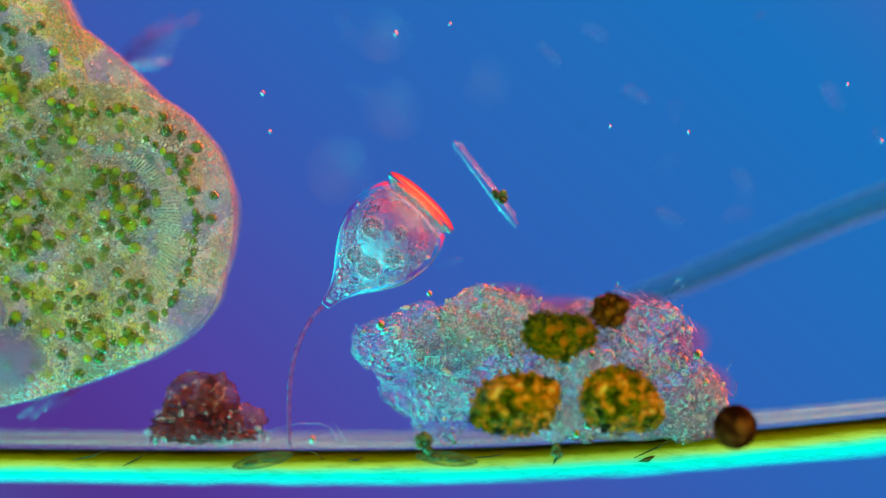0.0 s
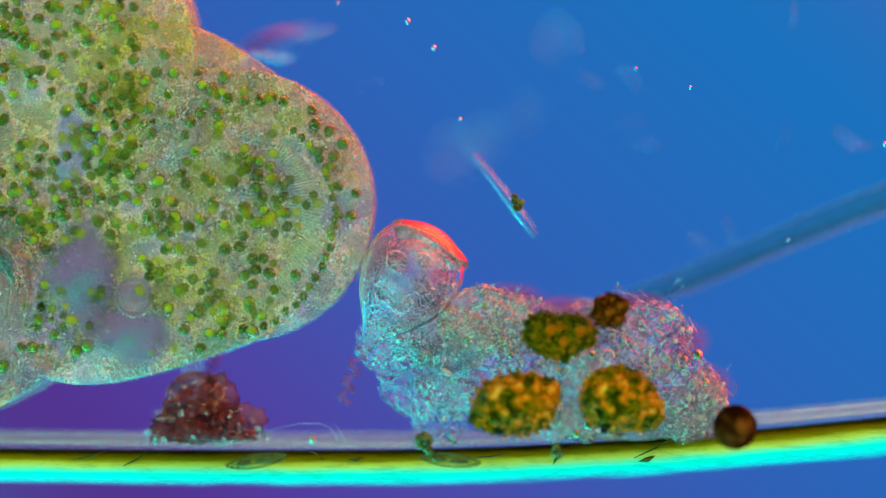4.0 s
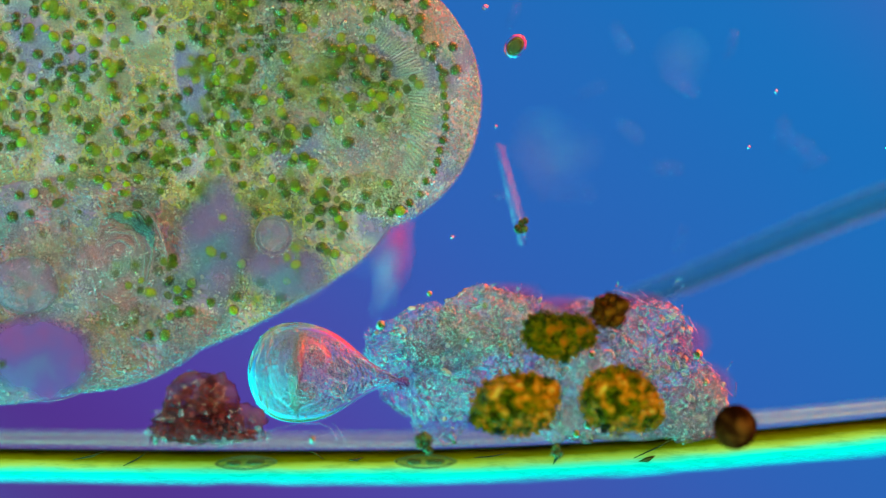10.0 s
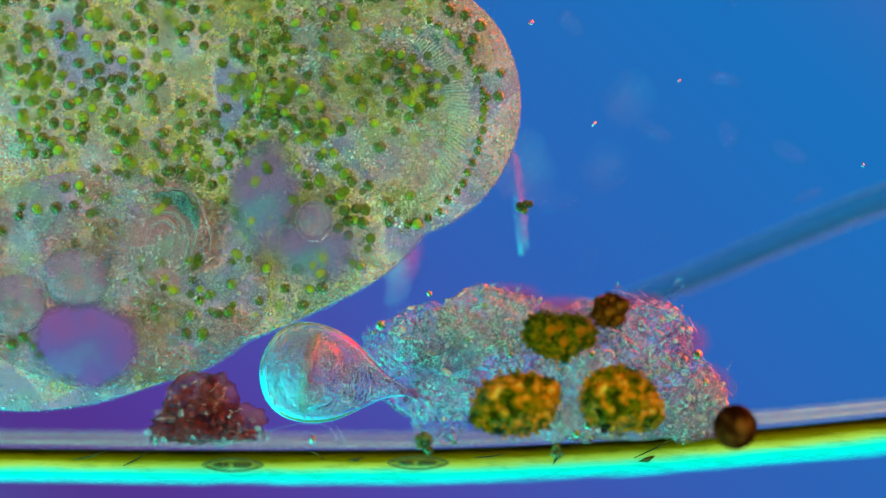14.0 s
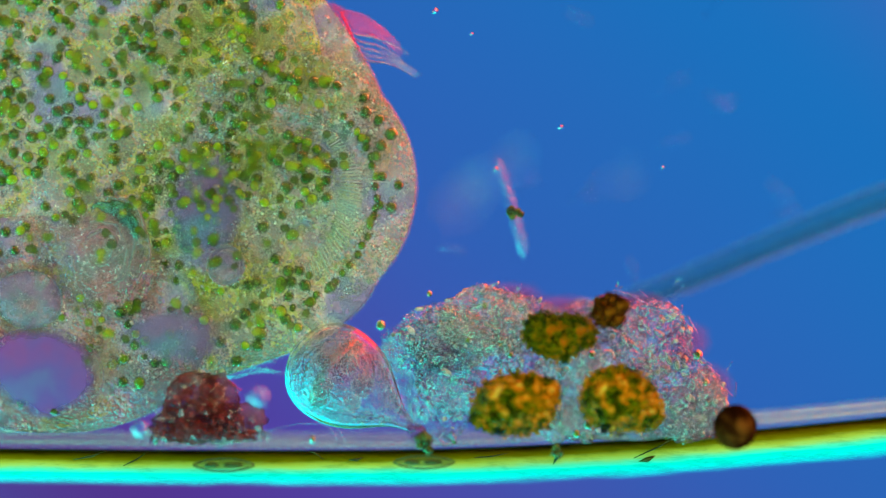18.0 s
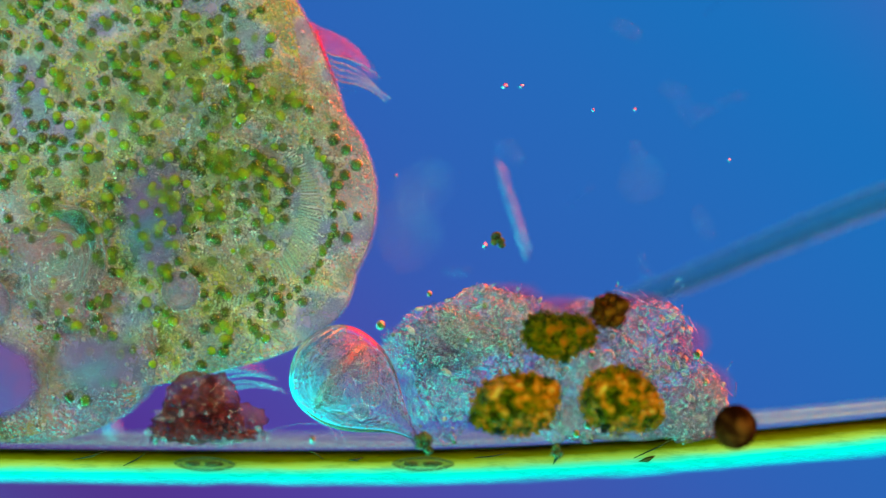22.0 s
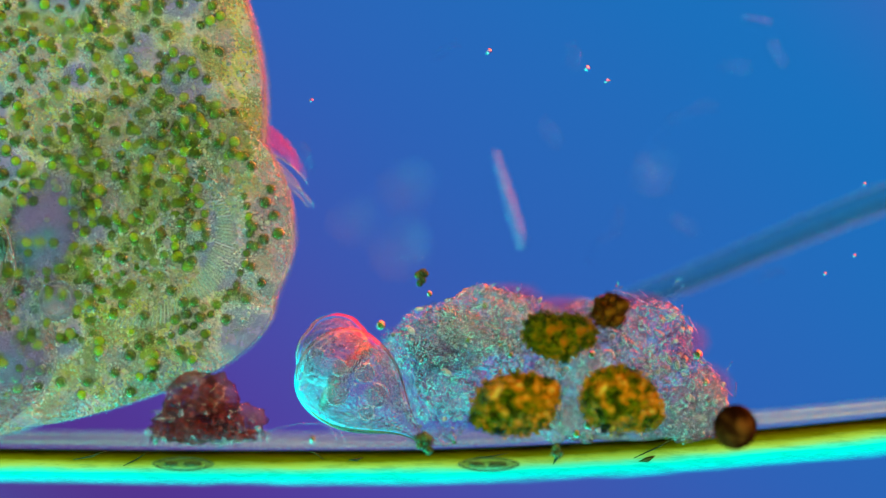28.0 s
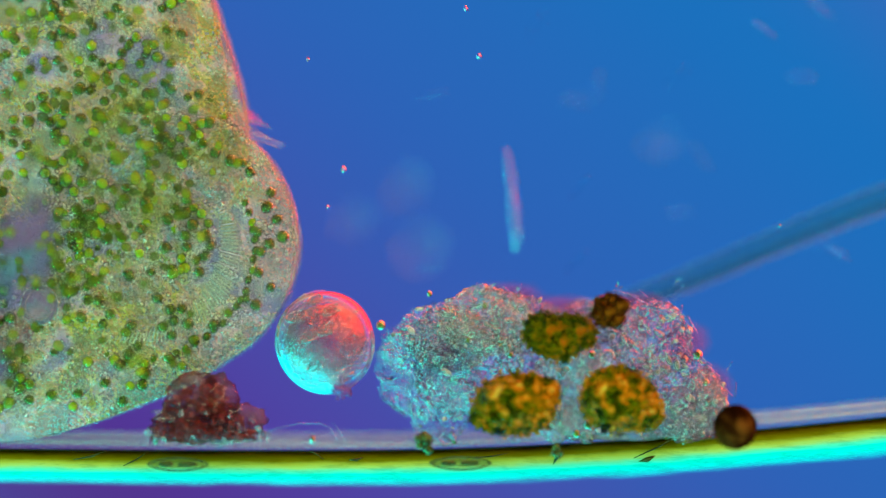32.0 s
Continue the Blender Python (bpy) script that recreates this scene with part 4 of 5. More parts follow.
def red_mound():
    root = thing("red_debris_mound", at(370, 780), "small red-brown mound of debris on the fibre", "debris")
    root.matrix_basis = Matrix.Identity(4)
    floc(root, 345, 722, 50, 60, -0.48, 0.08, FLOC_RED, 2.0, 0, "mass")
    floc(root, 385, 715, 34, 50, -0.48, 0.07, FLOC_RED, 3.0, 0, "mass")
    floc(root, 410, 745, 58, 30, -0.47, 0.07, FLOC_RED, 5.0, 0, "mass")
    floc(root, 310, 752, 40, 28, -0.47, 0.07, FLOC_RED, 6.5, 0, "mass")
    floc(root, 370, 770, 100, 14, -0.38, 0.06, FLOC_PALE, 8.0, 16, "mass")
    items = []
    for k in range(520):
        a, q = rng.uniform(0, math.pi), rng.random() ** 0.6
        x, z = 362 + (95 - 12 * math.sin(a)) * q * math.cos(a) - 12 * math.sin(a), 778 - 98 * q * math.sin(a) ** 1.3
        r = rng.choice((1.6, 2, 2.6, 3.2, 4.2)) * U
        items.append((at(x, z, -0.56 + rng.uniform(-0.02, 0.02)), (r, r, r * rng.uniform(0.8, 1.5)), rng.uniform(0, 3)))
    tagged(part("crumb", many_balls("crumb", items, RED_CRUMB, 1), RED_CRUMB, root, "dark red-brown crumbs"), kind="stuff")
    items = []
    for k in range(30):
        a, q = rng.uniform(0, math.pi), rng.random() ** 0.4
        x, z = 372 + 112 * q * math.cos(a) - 16 * math.sin(a), 778 - 108 * q * math.sin(a) ** 1.4
        r = rng.choice((1.5, 2, 2.6, 3.4)) * U
        items.append((at(x, z, -0.58 + rng.uniform(-0.02, 0.02)), (r, r, r * rng.uniform(1, 2.2)), rng.uniform(0, 3)))
    tagged(part("clear_grit", many_balls("clear_grit", items, BEAD, 1), BEAD, root, "glinting clear grains on the red mound"), kind="stuff")
    arcs = []
    for k in range(26):
        a, q = rng.uniform(0.2, math.pi - 0.2), rng.uniform(0.5, 1.05)
        x, z, turn, ln = 372 + 105 * q * math.cos(a) - 16 * math.sin(a), 776 - 104 * q * math.sin(a) ** 1.4, rng.uniform(0, 3.14), rng.uniform(6, 16)
        arcs.append(([tuple(at(x + ln * t * math.cos(turn), z + ln * t * math.sin(turn) + 0.2 * ln * t * t, -0.57)) for t in (-1, -0.5, 0, 0.5, 1)], rng.uniform(0.9, 1.6) * U))
    tagged(part("wisp", many_tubes("wisp", arcs, GLASSY), GLASSY, root, "fine curved clear wisps"), kind="stuff")


red_mound()


def cell_cluster(px, py, balls, y, mat, label, seed, flat=1.0):
    """A cluster of packed cells; balls: (dx, dy, radius) of its rounded masses."""
    rg = random.Random(seed)
    root = thing("algal_cluster", at(px, py, y - 0.58), label, "algal cluster", "round algal clusters in the debris")
    for i, (dx, dy, r) in enumerate(balls):
        mass = part("mass", ball(r * U * 0.96, r * U * 0.6, r * U * 0.92 * flat, 5, 0.07, 1.6, seed + i, 0.012), mat, root, m=Matrix.Translation((dx * U, 0, -dy * flat * U)))
        items = []
        for k in range(int(r * 4.5)):
            a, q = rg.uniform(0, 6.283), (math.sqrt(rg.random()) if k % 3 else rg.uniform(0.9, 1.06))
            s = rg.uniform(1.6, 3.4) * U
            x, z = q * math.cos(a) * r, q * math.sin(a) * r * flat
            items.append(((x * U, -r * U * 0.6 * math.sqrt(max(0.01, 1 - 0.97 * q * q)), z * U), (s, s, s * rg.uniform(0.8, 1.4)), rg.uniform(0, 3)))
        tagged(part("cell_crust", many_balls("cell_crust", items, mat, True), mat, mass, "packed small rounded cells"), kind="stuff")
    return root


cell_cluster(912, 716, ((0, 0, 74), (30, -22, 48), (-40, 25, 38)), 0.0, AMBER, "round amber and brown algal cluster in the debris", 3, 0.76)
cell_cluster(1098, 708, ((0, 4, 70), (-10, -22, 52), (38, 30, 36)), 0.02, AMBER, "round amber-green algal cluster on the debris", 5, 0.80)
cell_cluster(992, 590, ((-26, -2, 40), (25, 0, 37), (-2, 18, 36), (2, -8, 30)), 0.05, OLIVE, "olive-brown two-lobed algal cluster in the debris", 8, 0.92)
cell_cluster(1080, 551, ((-8, 4, 24), (12, -8, 19), (8, 14, 16), (-14, -12, 14), (0, -20, 11)), -0.02, RUST, "small rust-brown algal cluster on top of the debris", 11)


def spore():
    root = thing("brown_spore", at(1301, 756, -0.70), "dark brown round spore resting on the fibre", "spore")
    part("wall", ball(37 * U, 37 * U, 38 * U, 4, 0.03, 3), SPORE, root)


spore()


def vesicle(place, label, r=13):
    root = thing("clear_vesicle", place, label, "vesicle", "clear ring-shaped vesicles")
    part("skin", ball(r * U, r * U, r * U, 3), BUBBLE, root)
    pts = [((r - 0.5) * U * math.cos(t), 0, (r - 0.5) * U * math.sin(t)) for t in (2 * math.pi * k / 24 for k in range(25))]
    part("rim", tube(pts, 1.5 * U, 8), GLASSY, root)
    return root


vesicle(at(1075, 632, -0.42), "small clear ring-shaped vesicle on the debris")
VESICLE_A = vesicle(at(437, 695, 0.1), "small clear ring-shaped vesicle drifting above the red mound", 16)
VESICLE_B = vesicle(at(244, 756, 0.1), "small clear ring-shaped vesicle rolling along the fibre", 14)


def needle(px, py, ln, turn, y=-0.35, w=1.6):
    root = thing("needle_bacterium", at(px, py, y), "thin clear needle-shaped rod on the debris", "bacterium", "needle-shaped rods")
    root.matrix_basis = Matrix.Translation(at(px, py, y)) @ pose(0, 0, 0, 0, turn, 0)
    part("rod", tube([(0, 0, -ln * U / 2), (0, 0, -ln * U * 0.4), (0, 0, ln * U * 0.4), (0, 0, ln * U / 2)], [w * U * 0.4, w * U, w * U, w * U * 0.4], 8), NEEDLE, root)
    return root


for a in ((1108, 520, 50, -75), (1150, 540, 46, -68), (1180, 548, 40, -78), (1285, 690, 34, -40), (905, 520, 40, -50), (930, 535, 30, -20), (1090, 515, 26, 20), (1135, 555, 24, 40),
          (1225, 575, 36, -30), (800, 575, 45, -35), (840, 515, 30, 15), (1250, 640, 30, -55), (1125, 528, 34, -62), (1140, 522, 28, -50), (1098, 528, 22, -85), (1166, 560, 30, -25), (1205, 552, 26, 8), (1212, 566, 20, 35),
          (876, 512, 26, -68), (920, 515, 24, 12), (855, 528, 30, -80), (960, 548, 36, 72), (1030, 545, 30, 80), (1290, 650, 22, 30), (1302, 690, 26, 5), (395, 672, 26, -20), (330, 662, 20, 40)):
    needle(*a, w=1.2 + 0.5 * (a[0] % 2))


def dark_lump(px, py, r, name, label):
    root = thing(name, at(px, py, -0.60), label, "algal lump")
    rg = random.Random(px)
    items = [((rg.gauss(0, r * 0.35) * U, rg.gauss(0, r * 0.25) * U, rg.gauss(0, r * 0.4) * U), (r * 0.45 * U,) * 3, 0) for k in range(14)]
    part("cell_mass", many_balls("cell_mass", items, DARKG, True), DARKG, root)


dark_lump(752, 785, 17, "dark_green_lump", "dark green lump of algae stuck to the fibre")
dark_lump(985, 802, 11, "dark_green_lump", "small dark green lump stuck to the fibre")


def alga_cell(px, py, r, y, mat):
    root = thing("green_alga_cell", at(px, py, y), "small round green algal cell on the debris", "alga", "single algal cells on the debris")
    part("cell_body", ball(r * U, r * U, r * U * 1.1, 3, 0.05, 2, px), mat, root)
    part("wall", ball(r * 1.2 * U, r * 1.2 * U, r * 1.3 * U, 3), GLASSY, root, "clear cell wall")


for a in ((674, 576, 7, -0.06), (1235, 628, 7, -0.1), (858, 541, 5, -0.06), (886, 610, 5, -0.06), (903, 628, 5, -0.06), (828, 603, 5, -0.06), (1249, 677, 6, -0.08), (1048, 628, 6, -0.1), (553, 778, 5, -0.32),
          (1040, 752, 7, -0.1), (1020, 768, 6, -0.1), (760, 520, 4, 0.0)):
    alga_cell(*a[:3], min(a[3] - 0.26, -0.32), ALGA)


def thread(pts, label):
    root = thing("clear_thread", (0, 0, 0), label, "thread")
    part("strand", tube([at(x, y, -0.2) for x, y in pts], 1.2 * U, 8), THREAD, root)


thread([(455, 772), (490, 758), (530, 750), (565, 749), (585, 758), (598, 780)], "thin clear arched thread on the fibre")
thread([(590, 748), (602, 764), (612, 782)], "short clear thread standing on the fibre")
thread([(706, 684), (722, 700), (728, 730), (735, 752)], "clear thread on the edge of the debris")


# ---- drifting things ----
def boat_diatom():
    root = thing("boat_diatom", (0, 0, 0), "boat-shaped diatom with a dark outline inside the fibre", "diatom", "boat-shaped diatoms")
    pts = []
    for k in range(33):
        t = 2 * math.pi * k / 32
        pts.append((52 * U * math.cos(t), 0, 11 * U * math.copysign(abs(math.sin(t)) ** 1.5, math.sin(t))))
    part("rim", tube(pts, 1.7 * U, 8), DARKG, root, "dark rim")
    part("shell", ball(47 * U, 0.008, 7 * U, 3), DIATOM, root)
    for dx, ln in ((-20, 13), (16, 17)):
        part("chloroplast", ball(ln * U, 0.010, 5 * U, 3, 0.25, 2.5, dx), DARKG, root, "dark green chloroplast", Matrix.Translation((dx * U, -0.004, 0)))
    return root


DIATOM = clear_skin("diatom_shell", (0.04, 0.10, 0.03), body=0.35, ior=1.1)
DIATOM_A = boat_diatom()
DIATOM_B = boat_diatom()


def long_rod():
    root = thing("long_rod_diatom", (0, 0, 0), "long pale cyan rod-shaped diatom drifting in the water", "diatom")
    part("shell", tube([(0, 0, 92 * U), (0, 0, 85 * U), (0, 0, -50 * U), (0, 0, -92 * U)], [2.5 * U, 4.5 * U, 7.5 * U, 5 * U], 12), RODM, root)
    # parallel tube added to shape the rosy side that the optics give the rod
    part("second_valve", tube([(7 * U, 0.02, 86 * U), (8 * U, 0.02, -30 * U), (9 * U, 0.02, -80 * U)], [2 * U, 4 * U, 2 * U], 8), RODM, root, "added tube for the rosy side of the rod")
    return root


LONG_ROD = long_rod()


def clump():
    root = thing("green_clump", (0, 0, 0), "small dark green clump drifting in the water", "algal clump")
    items = [((rng.gauss(0, 7) * U, rng.gauss(0, 5) * U, rng.gauss(0, 5) * U), (7 * U, 6 * U, 6 * U), 0) for k in range(9)]
    part("cell_mass", many_balls("cell_mass", items, DARKG, True), DARKG, root)
    return root


CLUMP = clump()


def flagellate():
    root = thing("flagellate", (0, 0, 0), "small round clear flagellate with a dark body swimming past", "flagellate")
    part("body", ball(15 * U, 13 * U, 19 * U, 3, 0.05), DARKG, root)
    part("skin", ball(18 * U, 16 * U, 23 * U, 3), BUBBLE, root, "clear cyan skin")
    return root


FLAG = flagellate()


def speck(r, stretch=1.3):
    root = thing("drifting_speck", (0, 0, 0), "tiny bright speck drifting in the water", "speck", "drifting specks")
    part("grain", ball(r * U, r * U, r * U * stretch, 2, 0.1, 2, r), SPECK, root)
    return root


SPECKS = [speck(5), speck(4, 1.0), speck(3), speck(3), speck(3.5, 1.6), speck(3), speck(5, 1.1), speck(3)]


def faint_rod(k):
    root = thing("swimming_bacterium", (0, 0, 0), "faint blurred rod-shaped bacterium swimming in the water", "bacterium", "swimming bacteria")
    part("rod", tube([(0, 0, -26 * U), (0, 0, -20 * U), (0, 0, 20 * U), (0, 0, 26 * U)], [2 * U, 4 * U, 4 * U, 2 * U], 8), FAINT, root)
    return root


FAINT = lens_skin("bacterium_skin", ior=0.88, rough=0.05, veil=0.72, tint=(0.6, 1.0, 1.0))
RODS = [faint_rod(k) for k in range(18)]


HAZE = clear_skin("distant_floc_skin", (0.30, 0.30, 0.25), body=0.015, ior=1.01, rough=0.4)


def distant_floc(r):
    root = thing("distant_floc", (0, 0, 0), "blurred pale floc drifting far behind", "floc", "distant flocs")
    part("mass", ball(r * U, r * U * 0.6, r * U * 1.2, 4, 0.3, 2.0, r), HAZE, root)
    return root


FLOCS = [distant_floc(30), distant_floc(36), distant_floc(26), distant_floc(22)]


# ---- plan units become metres ----
for me in bpy.data.meshes:
    me.transform(Matrix.Scale(MODEL, 4))
for ob in scene.objects:
    if ob is not cam:
        ob.matrix_basis = Matrix.Translation(ob.matrix_basis.translation * (MODEL - 1)) @ ob.matrix_basis


# ---- what moves ----
def carry(ob, rows):
    """Key a thing along rows of (seconds, pose in plan units)."""
    walk(ob, [(t, Matrix.Translation(m.translation * (MODEL - 1)) @ m) for t, m in rows])


def motions():
    head = [
        (0, 182, 388, 3.9), (0.5, 218, 387, 5.1), (1, 259, 397, 9.2), (1.5, 292, 401, 9.8), (2, 322, 399, 10.1), (2.5, 347, 397, 9.5),
        (3, 373, 390, 9.8), (3.5, 400, 385, 10.1), (5.5, 491, 273, 1.4), (6, 509, 261, -0.1), (7, 541, 254, -1.5), (8, 570, 228, -4.0),
        (9, 587, 199, -8.4), (10, 613, 178, -10.2), (11, 637, 156, -11.0), (11.5, 651, 155, -10.3), (12, 668, 160, -8.5), (12.5, 684, 183, -4.1),
        (13, 693, 207, 0.0), (13.5, 692, 202, 1.7), (14, 682, 186, 0.8), (14.5, 669, 163, -1.6), (16.5, 512, 247, 0.4), (17, 508, 272, 5.4),
        (17.5, 508, 295, 11.0), (18, 499, 329, 15.2), (18.5, 494, 365, 16.6), (19, 491, 390, 18.4), (20, 477, 408, 20.4), (20.5, 463, 385, 20.8),
        (21, 453, 360, 22.4), (22, 429, 356, 22.9), (23, 414, 371, 26.5), (24, 389, 383, 31.9), (25, 363, 393, 34.0), (25.5, 347, 386, 35.3),
        (27.5, 294, 401, 39.9), (28, 284, 404, 42.2), (28.5, 268, 419, 41.2), (29, 258, 438, 38.1), (29.5, 253, 441, 36.1), (30, 260, 438, 30.4),
        (30.5, 282, 436, 24.5), (31, 292, 415, 24.5), (31.5, 299, 399, 29.7), (32, 292, 429, 37.0),
    ]
    trunk = [
        (0, -401, 270, 14.7), (0.5, -381, 255, 11.5), (1, -361, 242, 12.3), (1.5, -339, 229, 11.7), (2, -317, 217, 10.8), (2.5, -294, 206, 10.0),
        (3, -271, 196, 9.6), (3.5, -247, 187, 9.1), (5.5, -143, 150, 5.6), (6, -130, 147, 4.0), (7, -103, 140, 2.9), (8, -77, 135, 2.1),
        (9, -49, 131, -0.2), (10, -22, 129, -1.7), (11, 5, 127, -3.2), (11.5, 19, 127, -3.2), (12, 33, 127, -2.8), (12.5, 47, 128, -1.1),
        (13, 61, 129, 0.0), (13.5, 54, 134, 1.1), (14, 48, 139, 1.3), (14.5, 41, 144, 0.8), (16.5, 16, 166, 0.8), (17, 9, 170, 4.2),
        (17.5, 2, 174, 9.1), (18, -4, 179, 12.9), (18.5, -11, 181, 16.0), (19, -18, 183, 17.7), (20, -25, 185, 20.7), (20.5, -28, 185, 21.3),
        (21, -32, 186, 20.9), (22, -41, 188, 21.1), (23, -51, 190, 23.1), (24, -60, 192, 28.4), (25, -69, 195, 30.3), (25.5, -76, 195, 32.4),
        (27.5, -102, 200, 39.0), (28, -113, 196, 39.5), (28.5, -123, 192, 40.2), (29, -133, 189, 40.9), (29.5, -143, 186, 40.7), (30, -153, 183, 39.9),
        (30.5, -159, 181, 37.5), (31, -164, 179, 35.4), (31.5, -169, 184, 35.6), (32, -173, 189, 36.9),
    ]
    lobe = [
        (0, -385, 525, 10.1), (0.5, -352, 525, 10.1), (1, -319, 526, 10.1), (1.5, -285, 526, 10.1), (2, -252, 527, 10.1), (2.5, -224, 527, 12.3),
        (3, -195, 528, 13.4), (3.5, -165, 528, 11.7), (5.5, -55, 530, 6.4), (6, -30, 530, 4.7), (7, 14, 525, 2.7), (8, 54, 520, 1.3),
        (9, 92, 515, 0.5), (10, 127, 504, -0.4), (11, 159, 492, -1.4), (11.5, 176, 492, -1.7), (12, 190, 491, -1.3), (12.5, 198, 490, -0.5),
        (13, 200, 490, 0.0), (13.5, 198, 492, 1.6), (14, 197, 493, 2.8), (14.5, 197, 495, 3.1), (16.5, 151, 560, -2.9), (17, 128, 564, -0.4),
        (17.5, 109, 569, 0.9), (18, 90, 573, 4.4), (18.5, 74, 578, 7.0), (19, 63, 582, 8.0), (20, 41, 584, 10.4), (20.5, 30, 584, 11.1),
        (21, 23, 585, 11.0), (22, 7, 587, 10.2), (23, -15, 589, 9.0), (24, -46, 590, 10.0), (25, -70, 592, 10.4), (25.5, -86, 592, 10.8),
        (27.5, -150, 592, 7.2), (28, -168, 588, 8.0), (28.5, -181, 584, 7.3), (29, -192, 580, 4.3), (29.5, -201, 576, 2.8), (30, -207, 572, 0.2),
        (30.5, -202, 570, -4.9), (31, -196, 567, -9.7), (31.5, -187, 564, -13.9), (32, -192, 562, -12.5),
    ]
    belly = [
        (0, 88, 508, -18.0), (1.5, 188, 499, -17.5), (3.5, 287, 477, -17.0), (5.5, 323, 434, -25.0), (7, 348, 434, -27.0), (9, 395, 419, -28.0), (11, 432, 372, -29.0),
        (13, 466, 398, -24.0), (14.5, 453, 396, -25.0), (16.5, 359, 460, -34.0), (17.5, 361, 481, -26.0), (19, 364, 489, -8.0), (21, 338, 484, -10.0),
        (25, 244, 518, -18.0), (27.5, 187, 535, -17.0), (30, 168, 552, -20.0), (32, 158, 558, -20.0),
    ]
    shoulder = [
        (0, 124, 226, 42.0), (3.5, 357, 258, 38.0), (5.5, 460, 159, 32.0), (7, 495, 133, 32.0), (9, 525, 59, 32.0), (13, 620, 57, 30.0),
        (14.5, 610, 42, 32.0), (16.5, 536, 97, 52.0), (17.5, 497, 116, 55.0), (19, 457, 146, 55.0), (21, 437, 130, 62.0), (23, 409, 143, 65.0),
        (25, 369, 126, 72.0), (27.5, 318, 110, 82.0), (28, 312, 126, 80.0), (30, 282, 146, 80.0), (31, 278, 141, 78.0), (32, 268, 143, 73.0),
    ]
    for name, rows in (("head", head), ("trunk", trunk), ("lobe", lobe), ("belly", belly), ("shoulder", shoulder)):
        carry(CHUNKS[name], [(t, Matrix.Translation(at(x, y, LIFT[name])) @ pose(0, 0, 0, 0, a, 0)) for t, x, y, a in rows])
    inner = {
        "gullet": [(0, -310, 552), (3.5, -60, 538), (5.5, 48, 518), (6, 71, 512), (7, 111, 503), (8, 145, 492), (9, 181, 482), (10, 216, 468), (11, 245, 452), (12, 278, 434), (13, 292, 430), (14.5, 293, 434),
                   (16.5, 232, 436), (17, 214, 442), (18, 184, 450), (19, 162, 458), (20, 143, 463), (21, 124, 464), (22, 106, 465), (23, 86, 464), (24, 63, 464), (25, 38, 463), (25.5, 26, 462), (27.5, -40, 474), (29, -75, 500), (32, -90, 520)],
        "small_vacuole": [(0, -22, 552), (1, 51, 542), (2, 118, 544), (3, 181, 541), (3.5, 210, 534), (5.5, 312, 495), (6, 335, 484), (7, 377, 469), (8, 413, 453), (9, 450, 438), (10, 485, 418), (11, 513, 395), (12, 544, 378),
                          (13, 556, 384), (14.5, 556, 394), (16.5, 462, 425), (18, 400, 470), (20, 372, 515), (22, 320, 515), (24, 238, 520), (25.5, 190, 525), (27.5, 120, 530), (30, 60, 540), (32, 70, 540)],
        "pale": [(0, -480, 640), (3.5, -240, 590), (5.5, -110, 555), (7, -40, 535), (9, 11, 514), (10, 46, 505), (11, 77, 496), (12, 110, 485), (13, 129, 484), (14.5, 136, 498), (16.5, 100, 525), (17, 86, 531), (18, 51, 530), (19, 25, 530), (20, 3, 531),
                 (22, -40, 536), (25, -110, 551), (32, -260, 570)],
        "violet": [(0, -450, 700), (3.5, -250, 690), (6, -90, 655), (9, 40, 640), (10, 75, 632), (11, 105, 622), (12, 140, 612), (13, 152, 606), (14.5, 158, 612), (16.5, 118, 636), (18, 78, 658), (20, 20, 664), (22, -20, 668), (25, -100, 680), (32, -280, 690)],
        "other": [(0, -600, 640), (5.5, -240, 620), (9, -90, 570), (11, -25, 545), (12, 5, 533), (14.5, 30, 545), (16.5, -10, 575), (20, -100, 585), (24, -130, 620), (32, -320, 640)],
        "pool": [(0, -120, 515), (3.5, 120, 500), (5.5, 230, 472), (6, 252, 462), (9, 360, 430), (11, 425, 398), (12, 462, 345), (13, 472, 350), (14.5, 470, 356), (16.5, 412, 372), (18, 366, 385), (20, 318, 395), (22, 275, 392), (24, 214, 395), (25.5, 172, 400), (27.5, 100, 410), (29, 60, 430), (32, 50, 450)],
        "low_pool": [(0, 0, 640), (3.5, 190, 610), (5.5, 335, 555), (6, 360, 545), (9, 470, 500), (11, 540, 460), (12, 562, 440), (13, 560, 440), (14.5, 555, 455), (16.5, 470, 520), (18, 310, 600), (20, 210, 640), (24, 130, 650), (27.5, 20, 640), (32, -60, 640)],
    }
    deep = {"gullet": -0.375, "small_vacuole": -0.385, "pale": -0.36, "violet": -0.365, "other": -0.355, "pool": -0.372, "low_pool": -0.373}
    for key, rows in inner.items():
        carry(CHUNKS_INNER[key], [(t, Matrix.Translation(at(x, y, deep[key])) @ pose(0, 0, 0, 0, 0.5 * t, 0)) for t, x, y in rows])
